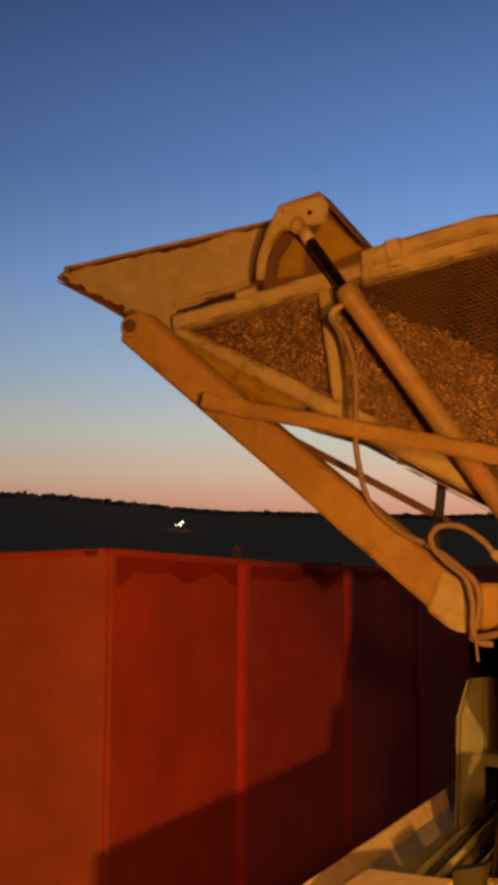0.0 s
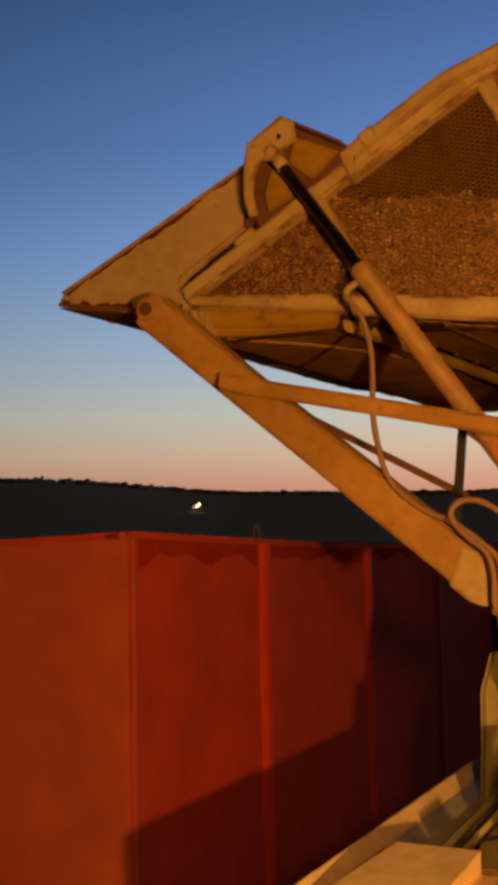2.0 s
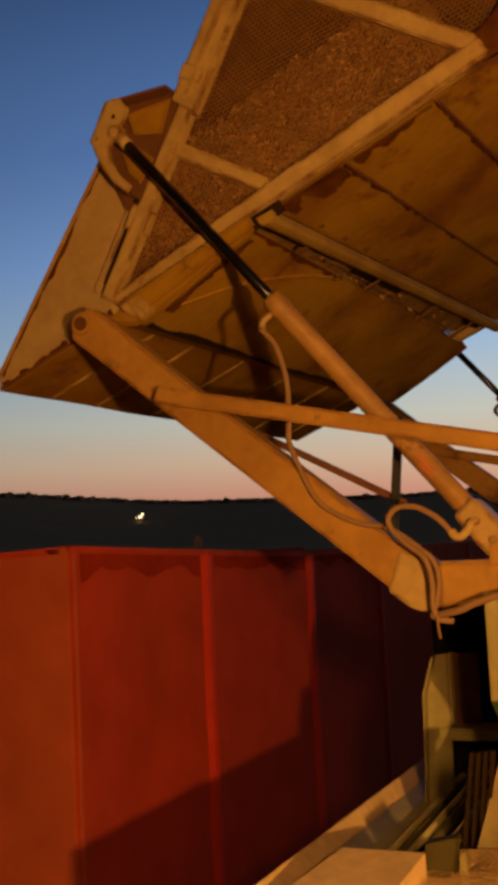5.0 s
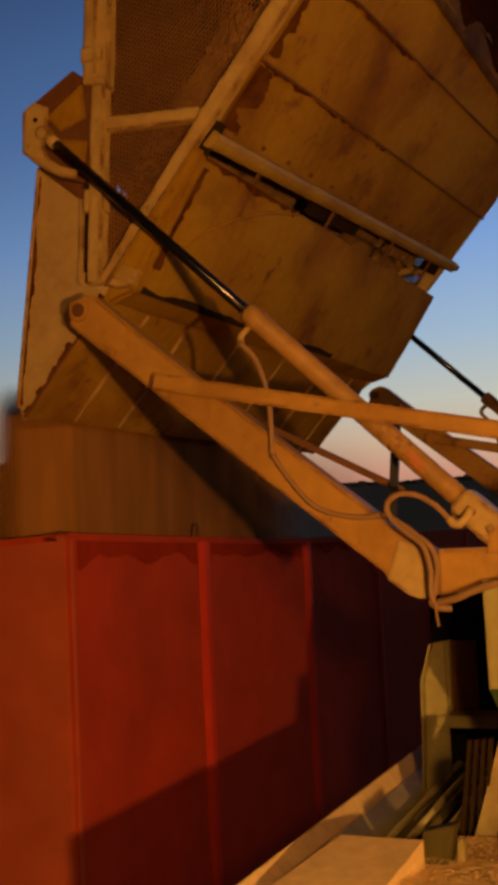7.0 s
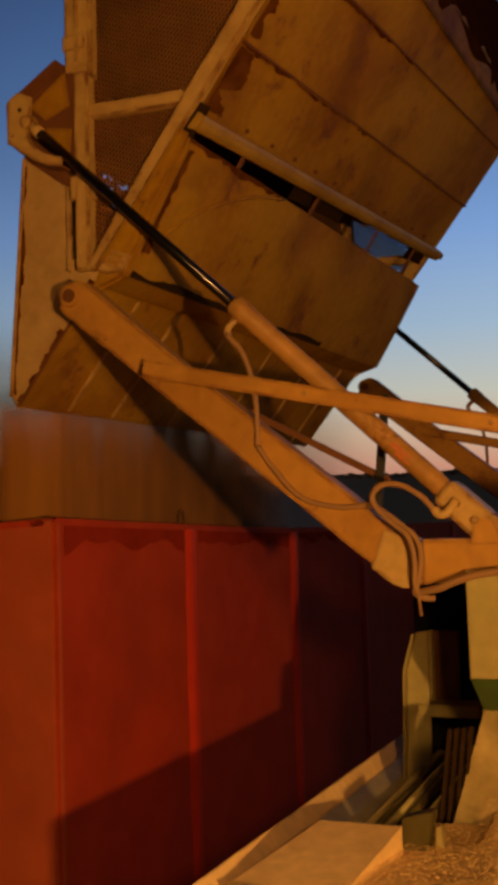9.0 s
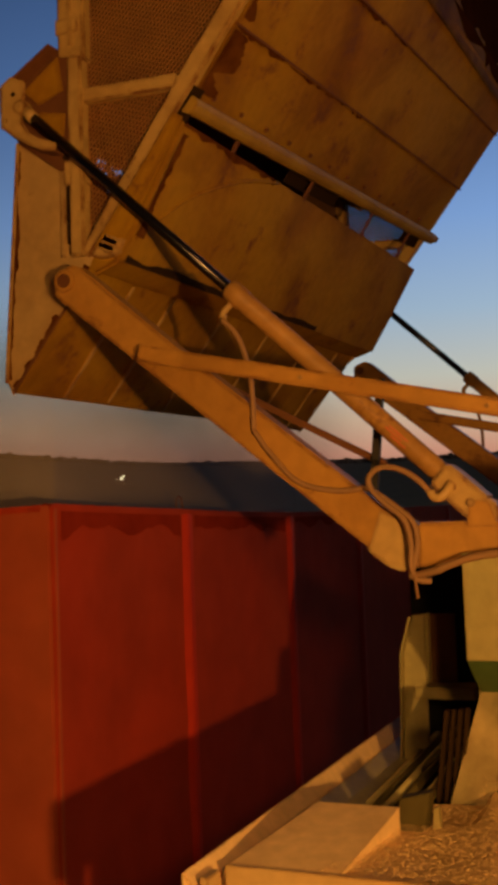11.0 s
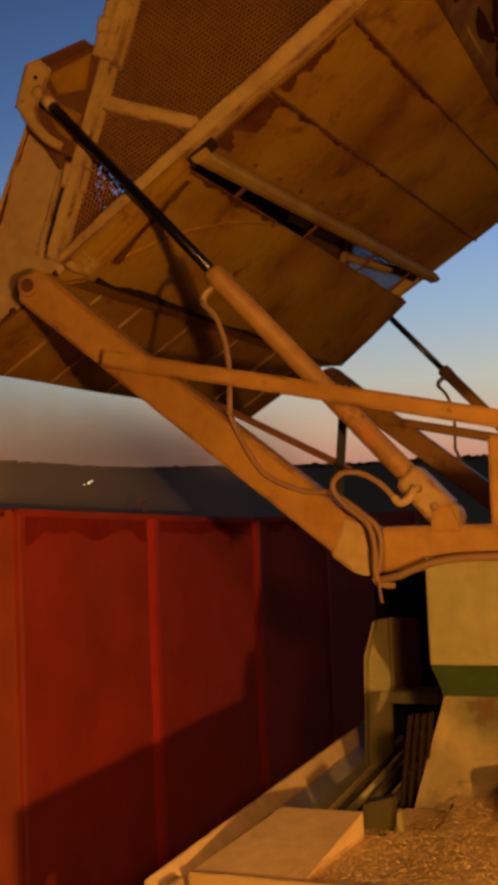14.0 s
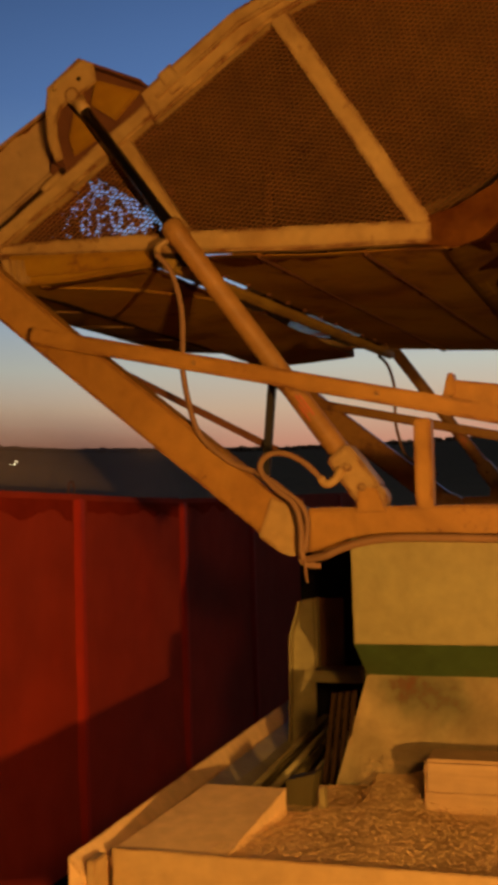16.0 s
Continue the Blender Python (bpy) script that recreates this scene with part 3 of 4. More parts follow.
    part("cheek", prism([(-1.528, 2.477), (-1.518, 2.477), (-1.566, 2.306), (-1.576, 1.979), (-1.598, 1.613), (-1.610, 1.613), (-1.586, 1.979), (-1.577, 2.309)], py - 0.05, py, 0.001), CREAM, post)
    # added near-black sheet: fills the void and stops lamp light reaching the trailer
    part("dark_gap_sheet", block(-1.62, -1.065, 5.62, 5.632, 1.45, 2.80, 0.002), RUBBER, cart, "dark sheet added to fill the void and stop light")
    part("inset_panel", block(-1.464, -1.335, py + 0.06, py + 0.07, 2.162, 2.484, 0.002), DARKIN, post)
    part("inset_panel", block(-1.468, -1.455, py + 0.02, py + 0.07, 2.162, 2.487, 0.001), OLIVE, post)
    part("shelf", block(-1.525, -1.237, py - 0.02, py + 0.16, 2.097, 2.152, 0.004), CREAM, post)
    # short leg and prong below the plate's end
    part("plate_leg", prism([(-1.232, 1.80), (-1.150, 1.80), (-1.118, 1.985), (-1.232, 1.955)], 4.02, 4.10, 0.004), BLACKISH, cart, "dark olive leg below the plate")
    # near-black slats, the shade of this gap put into their colour
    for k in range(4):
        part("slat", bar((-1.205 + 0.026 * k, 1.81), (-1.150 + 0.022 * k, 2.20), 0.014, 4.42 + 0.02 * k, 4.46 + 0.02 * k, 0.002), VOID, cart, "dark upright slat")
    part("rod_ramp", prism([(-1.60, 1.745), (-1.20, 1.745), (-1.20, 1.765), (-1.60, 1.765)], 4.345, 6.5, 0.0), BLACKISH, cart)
    part("foot_prong", prism([(-1.118, 1.92), (-1.10, 1.93), (-1.095, 1.85), (-1.125, 1.85)], 4.06, 4.09, 0.002), CREAM, cart)
    # sloping step plate over the corner of the deck
    bm = bmesh.new()
    top = [bm.verts.new(c) for c in ((-1.652, 3.442, 1.849), (-1.26, 3.442, 1.849), (-1.217, 3.977, 1.9395), (-1.519, 3.977, 1.9395))]
    low = [bm.verts.new(c) for c in ((-1.652, 3.442, 1.8465), (-1.26, 3.442, 1.8465), (-1.217, 3.977, 1.8465), (-1.519, 3.977, 1.8465))]
    bm.faces.new(top)
    bm.faces.new(low[::-1])
    for k in range(4):
        bm.faces.new((top[k], low[k], low[(k + 1) % 4], top[(k + 1) % 4]))
    bmesh.ops.recalc_face_normals(bm, faces=bm.faces)
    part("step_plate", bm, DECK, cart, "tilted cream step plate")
    # running gear, below the deck
    part("frame_rail", block(-1.3, -1.16, 3.5, 9.6, 1.25, 1.52, 0.006), BLACK, cart)
    part("frame_rail", block(0.9, 1.04, 3.5, 9.6, 1.25, 1.52, 0.006), BLACK, cart)
    for z0, y in ((0.0, 6.8), (0.0, 7.9)):
        for x in (-1.5, 1.25):
            b2 = prism([(0.52 * math.cos(2 * math.pi * k / 28), 0.52 + 0.52 * math.sin(2 * math.pi * k / 28)) for k in range(28)], -0.14, 0.14, 0.02)
            bmesh.ops.rotate(b2, verts=b2.verts, cent=(0, 0, 0), matrix=Matrix.Rotation(math.pi / 2, 3, "Z"))
            bmesh.ops.translate(b2, verts=b2.verts, vec=(x, y, 0))
            part("wheel", b2, RUBBER, cart)
        part("axle", block(-1.4, 1.2, y - 0.06, y + 0.06, 0.46, 1.26, 0.0), BLACK, cart)
    part("upright", block(-0.98, -0.88, 4.63, 4.72, 1.5, 2.81, 0.006), BLACK, cart)
    part("upright", block(-1.30, -1.18, 8.90, 9.0, 1.5, 2.8, 0.006), BLACK, cart)
    tagged(cart, "cream and yellow peanut dump cart with raised lift frame", "cart")
    return cart


def make_deck_block():
    bm = block(-0.745, -0.20, 4.10, 4.28, 1.848, 2.035, 0.012)
    ob = part("wooden_block", bm, TIMBER)
    part("lower_board", block(-0.742, -0.20, 4.09, 4.098, 1.85, 1.925, 0.003), TIMBER, ob)
    tagged(ob, "short pale painted timber block lying on the cart deck", "block")


def make_litter():
    """Loose hay and shells on the deck."""
    rng = random.Random(9)
    bm = bmesh.new()
    nx, ny = 70, 26
    grid = []
    for i in range(nx + 1):
        x = -1.38 + 2.6 * i / nx
        col = []
        for j in range(ny + 1):
            y = 3.445 + 0.93 * j / ny
            h = 0.012 + 0.030 * max(0, noise.noise((x * 3.1, y * 3.3, 2))) + 0.006 * noise.noise((x * 14, y * 14, 4))
            h += 0.10 * max(0, (y - 4.05) / 0.3) * (0.6 + 0.4 * noise.noise((x * 5, 1, 1))) * (1 if x > -1.0 else 0.2)
            edge = min(1.0, max(0.0, (x + 1.38 - 0.5 * max(0, 0.3 - abs(y - 3.7))) / 0.25))
            col.append(bm.verts.new((x, y, 1.846 - 0.012 + h * edge)))
        grid.append(col)
    for a, b in zip(grid, grid[1:]):
        for j in range(ny):
            bm.faces.new((a[j], b[j], b[j + 1], a[j + 1]))
    for _ in range(15000):
        x, y = rng.uniform(-1.32, 0.9), rng.uniform(3.46, 4.36)
        z = 1.850 + 0.02 * max(0, noise.noise((x * 3.1, y * 3.3, 2))) + (0.10 * max(0, (y - 4.05) / 0.3) if x > -1.0 else 0.0) + rng.uniform(0.002, 0.02)
        a, l = rng.uniform(0, math.pi), rng.uniform(0.003, 0.011) * (1.8 if rng.random() > 0.93 else 1.0)
        d = Vector((math.cos(a), math.sin(a), rng.uniform(-0.25, 0.25))) * l
        w = Vector((-math.sin(a), math.cos(a), 0)) * rng.uniform(0.0006, 0.0013)
        p = Vector((x, y, z))
        v = [bm.verts.new(q) for q in (p - d - w, p + d - w, p + d + w, p - d + w)]
        t = bm.verts.new(p + Vector((0, 0, 0.0015)))
        for k in range(4):
            bm.faces.new((v[k], v[(k + 1) % 4], t))
    ob = part("peanut_hay", bm, STRAW)
    tagged(ob, "loose dry peanut hay and shells strewn over the deck", "hay", kind="stuff")


# ---- the tipping basket ----
PIVOT = (-2.898, 4.68, 4.086)
LEN = 3.89


def expanded_mesh(outline, y, pitch=0.020, wide=0.044, tilt=12.0, strand=0.0023):
    """Expanded steel mesh: zigzag strands inside a polygon of the x-z plane."""
    def inside(x, z):
        c = False
        for (xa, za), (xb, zb) in zip(outline, outline[1:] + outline[:1]):
            if (za > z) != (zb > z) and x < (xb - xa) * (z - za) / (zb - za) + xa:
                c = not c
        return c
    bm = bmesh.new()
    ca, sa = math.cos(radians(tilt)), math.sin(radians(tilt))
    for j in range(-110, 220):
        for i in range(-40, 110):
            for sgn in (1, -1):
                u0, v0 = i * wide + (wide / 2 if j % 2 else 0), j * pitch / 2 * 1.0
                u1, v1 = u0 + wide / 2, v0 + sgn * pitch / 2
                p, q = (u0 * ca - v0 * sa, u0 * sa + v0 * ca), (u1 * ca - v1 * sa, u1 * sa + v1 * ca)
                if not (inside(*p) and inside(*q)):
                    continue
                w = strand
                a = [bm.verts.new((p[0], y, p[1] - w)), bm.verts.new((q[0], y, q[1] - w)), bm.verts.new((q[0], y - 0.006, q[1] + w)), bm.verts.new((p[0], y - 0.006, p[1] + w))]
                bm.faces.new(a)
    bmesh.ops.solidify(bm, geom=bm.faces[:], thickness=0.0015)
    return bm


def end_frame(bk, y, front=True):
    """One end of the basket: tubes, wing plate, cylinder bracket. y is the outer face."""
    def yy(a, b):
        return (y + a, y + b) if front else (y - b, y - a)
    part("bottom_tube", prism([(0.14, 0.094), (1.05, 0.064), (2.15, 0.004), (2.15, -0.090), (1.60, -0.068), (1.05, -0.030), (0.80, -0.006), (0.14, 0.032)], *yy(0.0, 0.07), 0.010), FRAME, bk, "cream rectangular tube")
    part("rim_rail", bar((0.12, 0.085), (0.93, 0.628), 0.080, *yy(-0.014, 0.07), 0.010), FRAME, bk)
    part("rim_rail", prism([(0.872, 0.700), (1.325, 1.005), (1.60, 1.115), (2.95, 1.52), (2.95, 1.40), (1.62, 0.985), (1.49, 0.930), (0.935, 0.560)], *yy(-0.010, 0.075), 0.012), FRAME, bk)
    part("rail_bead", prism([(0.955, 0.675), (1.36, 0.950), (1.62, 1.055), (2.95, 1.45), (2.95, 1.43), (1.63, 1.035), (1.37, 0.930), (0.965, 0.655)], *yy(-0.022, -0.006), 0.003), FRAME, bk)
    part("rail_joint", bar((0.40, 0.285), (0.50, 0.352), 0.115, *yy(-0.012, 0.06), 0.006), FRAME, bk)
    part("rail_joint", bar((1.00, 0.715), (1.065, 0.76), 0.125, *yy(-0.016, 0.06), 0.004), FRAME, bk)
    part("diagonal_tube", bar((2.12, -0.02), (1.52, 0.965), 0.088, *yy(0.006, 0.068), 0.008), FRAME, bk)
    # solid near-black bar that paints the shade of the recess along the rail
    part("rail_shade_bar", bar((0.15, 0.156), (0.42, 0.338), 0.026, *yy(-0.004, 0.03), 0.002), VOID, bk, "dark bar painted for the shade between plate and rail")
    part("short_tube", bar((0.775, 0.50), (1.055, 0.06), 0.070, *yy(0.006, 0.068), 0.008), FRAME, bk)
    part("corner_gusset", prism([(2.06, -0.085), (2.25, -0.120), (2.36, -0.088), (2.95, 0.405), (2.95, 0.56), (2.62, 0.27), (2.40, 0.12), (2.24, 0.045), (2.12, 0.02)], *yy(0.012, 0.024), 0.002), RUST_STAIN, bk, "rust-eaten corner gusset")
    # wing plate beside the spout, with a rolled upper edge
    part("wing_plate", prism([(-0.636, 0.066), (-0.60, 0.128), (-0.40, 0.245), (0.41, 0.700), (0.46, 0.735), (0.80, 0.64), (0.93, 0.628), (0.14, 0.100), (0.26, 0.030), (0.21, -0.05), (0.10, -0.03), (-0.02, 0.015), (-0.13, 0.024)], *yy(0.026, 0.038), 0.002), PANEL, bk, "scratched tan wing plate")
    part("wing_edge", bar((-0.602, 0.126), (0.43, 0.708), 0.014, *yy(0.008, 0.044), 0.003), FRAME, bk)
    part("wing_hem", bar((-0.62, 0.072), (-0.12, 0.028), 0.016, *yy(0.018, 0.06), 0.003), RUSTY, bk)
    if front:
        for xa, xb, sd in ((-0.60, -0.42, 5), (-0.40, -0.18, 6), (-0.16, 0.10, 7)):
            bm = ragged(lambda x, d: (x, y + 0.0245, 0.068 - 0.088 * (x + 0.60) + d), xa, xb, 0.002, 0.052, sd, 0.0012, 0.012)
            part("rust_patch", bm, RUST_STAIN, bk, "flaking rust along the torn hem")
        bm = ragged(lambda x, d: (x, y + 0.0242, 0.118 + 0.5636 * (x + 0.60) - d), -0.58, 0.40, 0.0, 0.030, 8, 0.0012, 0.016)
        part("rust_patch", bm, RUST_STAIN, bk, "rust creeping from the rolled edge")
        # this patch carries the rail's shade as well as grime
        bm = ragged(lambda x, d: (x, y + 0.0242, 0.135 + 0.67 * (x - 0.10) + d), 0.10, 0.44, 0.004, 0.045, 9, 0.0012, 0.016)
        part("rust_patch", bm, RUST_STAIN, bk, "dark grime and painted shade beside the rail")
    part("wing_stiffener", bar((0.075, 0.165), (0.44, 0.410), 0.030, *yy(0.012, 0.04), 0.006), PANEL, bk)
    # hinge block below the tube
    hb = part("hinge_block", prism([(0.15, 0.030), (0.285, 0.010), (0.305, -0.105), (0.225, -0.110), (0.165, -0.03)], *yy(-0.004, 0.09), 0.006), FRAME, bk)
    for k in range(3):
        part("weld_ridge", bar((0.205 + 0.034 * k, 0.012 - 0.004 * k), (0.222 + 0.034 * k, -0.100), 0.012, *yy(-0.010, 0.0), 0.003), FRAME, hb)
    # bracket that takes the cylinder: back plate, bent cap and cheek
    br = part("cylinder_bracket", prism([(0.42, 0.40), (0.43, 0.68), (0.455, 0.745), (0.618, 0.862), (0.69, 0.84), (0.912, 0.724), (0.90, 0.61), (0.62, 0.42), (0.47, 0.34)], *yy(0.0, 0.02), 0.003), RUSTY, bk, "rusty cylinder bracket with ochre pocket plates")
    part("cap_plate", bar((0.618, 0.864), (0.914, 0.726), 0.014, *yy(-0.085, 0.04), 0.003), RUSTY, br)
    part("cap_plate", bar((0.455, 0.748), (0.622, 0.868), 0.014, *yy(-0.085, 0.04), 0.003), ARM, br)
    part("cheek_plate", prism([(0.465, 0.751), (0.632, 0.862), (0.692, 0.835), (0.706, 0.750), (0.657, 0.717), (0.581, 0.688), (0.530, 0.650), (0.506, 0.590), (0.507, 0.520), (0.536, 0.425), (0.497, 0.412), (0.466, 0.490), (0.454, 0.570), (0.452, 0.660)], *yy(-0.098, -0.080), 0.004), FRAME, br, "rust-edged cream cheek plate")
    part("side_wall", sheet([(0.500, 0.415), (0.469, 0.490), (0.457, 0.570), (0.455, 0.660), (0.467, 0.748)], 0.008, *yy(-0.080, 0.0)), RUSTY, br)
    part("pocket_plate", prism([(0.660, 0.790), (0.885, 0.705), (0.760, 0.590), (0.640, 0.676)], *yy(-0.016, -0.002), 0.003), UNDER, br, "ochre pocket plate with rusty rim")
    part("pocket_plate", prism([(0.555, 0.655), (0.615, 0.645), (0.670, 0.515), (0.550, 0.455), (0.525, 0.540)], *yy(-0.016, -0.002), 0.003), UNDER, br)
    # flat dark discs, the shade inside the holes put into the colour
    for px, pz in ((0.500, 0.742), (0.625, 0.770)):
        part("bolt_hole", disc(px, pz, *yy(-0.1005, -0.096), 0.011, 10, 0.0), VOID, br)
    part("bolt_hole", disc(0.492, 0.392, *yy(-0.020, -0.010), 0.014, 10, 0.0), VOID, br)
    part("clevis_pin", disc(0.59, 0.703, *yy(-0.112, 0.01), 0.022, 14, 0.004), FRAME, br)
    part("clevis_pin", disc(0.50, 0.745, *yy(-0.104, -0.09), 0.012, 8, 0.002), FRAME, br)


def make_basket():
    bk = new("dump_basket")
    bk.location = PIVOT
    end_frame(bk, 0.0)
    end_frame(bk, LEN, False)
    out = [(0.19, 0.075), (0.90, 0.60), (1.49, 0.975), (2.9, 1.42), (2.9, 0.45), (2.15, 0.0)]
    part("end_mesh", expanded_mesh(out, 0.05), MESH, bk, "rusty expanded steel mesh")
    # far mesh added, its strands thickened to cut the sky showing through
    part("end_mesh", expanded_mesh([(0.20, 0.075), (0.90, 0.60), (1.16, 0.76), (1.16, 0.05)], LEN - 0.05, strand=0.0060), RUSTY, bk, "thick-stranded expanded steel mesh")
    rng = random.Random(4)
    bm = bmesh.new()
    while len(bm.faces) < 1000:
        x, z = rng.uniform(0.18, 1.0), rng.uniform(0.03, 0.55)
        under_rail = 0.085 + (x - 0.12) * 0.670 - z
        if under_rail < 0.03 or rng.random() > 0.06 + math.exp(-((x - 0.2) / 0.30) ** 2) + 0.5 * math.exp(-(under_rail / 0.06) ** 2) + 0.4 * math.exp(-((z - 0.06) / 0.03) ** 2):
            continue
        r = rng.uniform(0.008, 0.022)
        bm.faces.new([bm.verts.new((x + r * rng.uniform(0.6, 1.2) * math.cos(a), 0.058 + rng.uniform(-0.003, 0.003), z + r * rng.uniform(0.6, 1.2) * math.sin(a))) for a in (0.2, 1.3, 2.5, 3.7, 5.0)])
    tagged(part("caked_chaff", bm, RUSTY, bk), "chaff and dirt caked on the mesh", kind="stuff")
    part("end_plate", prism([(1.14, 0.73), (1.49, 0.97), (2.9, 1.42), (2.9, 0.55), (2.15, 0.02), (1.14, 0.08)], LEN - 0.055, LEN - 0.045, 0.0), DARKIN, bk)
    # spout floor with welded straps
    part("spout_floor", sheet([(-0.615, 0.060), (-0.30, 0.034), (0.12, -0.004)], 0.006, 0.02, LEN - 0.02, 0.008), UNDER, bk, "dusty sheet floor of the spout")
    for y in (0.42, 0.86, 1.5, 2.2, 2.9, 3.5):
        part("weld_strap", bar((-0.60, 0.050), (0.08, -0.008), 0.014, y, y + 0.022, 0.002), FRAME, bk)
    # folded belly sheet behind the spout
    part("belly_sheet", sheet([(0.10, -0.035), (0.20, -0.115), (0.50, -0.104), (0.905, -0.075)], 0.006, 0.004, LEN - 0.004, 0.012), UNDER, bk, "dented folded belly sheet")
    part("belly_flange", prism([(0.20, 0.030), (0.92, -0.010), (0.92, -0.068), (0.50, -0.076), (0.20, -0.070)], -0.004, 0.006, 0.002), UNDER, bk)
    part("belly_end", prism([(0.20, 0.02), (0.90, -0.02), (0.90, -0.080), (0.50, -0.108), (0.20, -0.114)], 0.014, 0.022, 0.0), UNDER, bk)
    part("belly_crease", pipe([(0.33, 0.06, -0.112), (0.60, 0.34, -0.099), (0.80, 0.75, -0.086), (0.90, 1.15, -0.078)], 0.011, 6), UNDER, bk, "diagonal crease beaten into the sheet", smooth=True)
    part("belly_flange", prism([(0.20, 0.03), (0.90, -0.01), (0.90, -0.080), (0.50, -0.106), (0.20, -0.116)], LEN - 0.014, LEN - 0.004, 0.002), RUSTY, bk)
    part("slot_strip", skewed(prism([(0.938, -0.046), (0.944, -0.086), (0.968, -0.104), (1.000, -0.108), (1.022, -0.096), (1.026, -0.060)], -0.006, LEN + 0.01, 0.004)), STRIP, bk, "folded steel strip along the slot")
    part("strip_end", bar((1.155, -0.082), (1.20, -0.082), 0.012, LEN + 0.01, LEN + 0.10, 0.002), RUSTY, bk)
    for k in range(12):
        part("bolt", skewed(block(1.048, 1.072, 0.18 + 0.30 * k, 0.204 + 0.30 * k, -0.062, -0.046, 0.003)), RUSTY, bk)
    part("corner_plate", prism([(0.02, 0.010), (0.30, 0.035), (0.32, -0.115), (0.18, -0.105), (0.08, -0.035)], 0.022, 0.030, 0.0), UNDER, bk)
    # straps in dark rust brown, to keep the slot's shade unbroken
    for y in (0.55, 1.55, 2.6, 3.4):
        part("slot_strap", bar((0.89, -0.068), (0.96 + 0.047 * y, -0.068), 0.012, y, y + 0.026, 0.001), RUSTY, bk)
    # near-black plates added behind the slot in place of the unlit inside
    part("slot_shade_end", prism([(0.86, 0.0), (1.07, -0.02), (1.07, -0.09), (0.90, -0.082)], 0.020, 0.030, 0.0), VOID, bk)
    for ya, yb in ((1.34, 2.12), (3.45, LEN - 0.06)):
        part("slot_shade_sheet", skewed(block(0.86, 1.08, ya, yb, -0.012, -0.006, 0.001)), VOID, bk, "dark sheet added to keep the slot black")
    # lapped floor sheets
    part("floor_sheet", skewed(sheet([(1.020, -0.040), (1.41, -0.062)], 0.005, 0.03, LEN - 0.01, 0.009)), UNDER, bk)
    part("floor_sheet", skewed(sheet([(1.39, -0.069), (1.88, -0.096)], 0.005, 0.03, LEN - 0.01, 0.009)), UNDER, bk)
    part("floor_sheet", skewed(sheet([(1.86, -0.102), (2.26, -0.118)], 0.005, 0.03, LEN - 0.01, 0.009)), UNDER, bk)
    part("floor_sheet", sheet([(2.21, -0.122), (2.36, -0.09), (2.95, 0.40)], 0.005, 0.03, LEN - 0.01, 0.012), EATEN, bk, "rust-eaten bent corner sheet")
    for x, z in ((1.40, -0.078), (1.87, -0.110)):
        part("lap_lip", skewed(bar((x - 0.006, z), (x + 0.006, z), 0.014, 0.03, LEN - 0.01, 0.002)), RUSTY, bk)
        bm = skewed(ragged(lambda y, d: (x - 0.004 - d, y, z + 0.001 + 0.055 * d), 0.03, 1.7, 0.0, 0.028, x, 0.0012, 0.018))
        part("rust_patch", bm, RUST_STAIN, bk, "rust bleeding from the lapped seam")
    for xa, xb, za, zb, w, sd in ((1.06, 1.38, -0.056, -0.076, 0.22, 21), (1.44, 1.84, -0.086, -0.107, 0.12, 22), (0.34, 0.86, -0.121, -0.092, 0.07, 23)):
        bm = ragged(lambda x, d: (x, 0.034 + d, za + (zb - za) * (x - xa) / (xb - xa) - 0.004), xa, xb, 0.01, w, sd, 0.0012, 0.014)
        part("rust_patch", bm, RUST_STAIN, bk, "blotched rust beside the tube")
    bm = ragged(lambda y, d: (0.905 - d, y, -0.0865 - 0.055 * d), 0.02, 1.1, 0.004, 0.05, 31, 0.0012)
    part("rust_patch", bm, RUST_STAIN, bk, "rust along the slot edge")
    # the shaded gap between spout floor and belly, painted as a dark strip
    bm = ragged(lambda y, d: (0.205 + d, y, -0.124 + 0.03 * d), 0.05, 2.6, 0.01, 0.045, 32, 0.0012, 0.03, 0.3)
    part("grime_and_shade_patch", bm, VOID, bk, "dark strip painted for the gap along the lower fold")
    # paint peeling in scallops at the rusted corner
    bm = bmesh.new()
    n = 150
    row = []
    for i in range(n + 1):
        y = 0.04 + (LEN - 0.06) * i / n
        w = 0.34 * abs(math.sin(y * 4.1 + 0.8 * math.sin(y * 2.3))) ** 0.6 * (0.45 + 0.55 * abs(noise.noise((y * 1.9, 3.3, 0)))) + 0.02 * noise.noise((y * 14, 1, 0))
        row.append([bm.verts.new((2.20, y, -0.131)), bm.verts.new((2.225, y, -0.128)), bm.verts.new((2.225 + max(w, 0.01), y, -0.128 + 0.30 * max(w, 0.01)))])
    for a, b in zip(row, row[1:]):
        for k in range(2):
            bm.faces.new((a[k], b[k], b[k + 1], a[k + 1]))
    bmesh.ops.solidify(bm, geom=bm.faces[:], thickness=0.002)
    part("peeling_edge", bm, UNDER, bk)
    part("side_sheet", sheet([(2.95, 0.40), (2.95, 1.45)], 0.005, 0.0, LEN, 0.0), DARKIN, bk)
    # unseen hood added to block the sky, so the mesh looks dark inside
    part("added_hood_sheet", sheet([(0.555, 0.410), (0.93, 0.655), (1.45, 1.00), (2.94, 1.43)], 0.005, 0.075, LEN - 0.075, 0.0), DARKIN, bk)
    for y in (1.3, 2.6):
        part("inner_rib", bar((1.06, 0.02), (1.06, 0.72), 0.04, y, y + 0.04, 0.003), DARKIN, bk)
    tagged(bk, "worn cream tipping basket with mesh end and wing plates", "basket")
    return bk


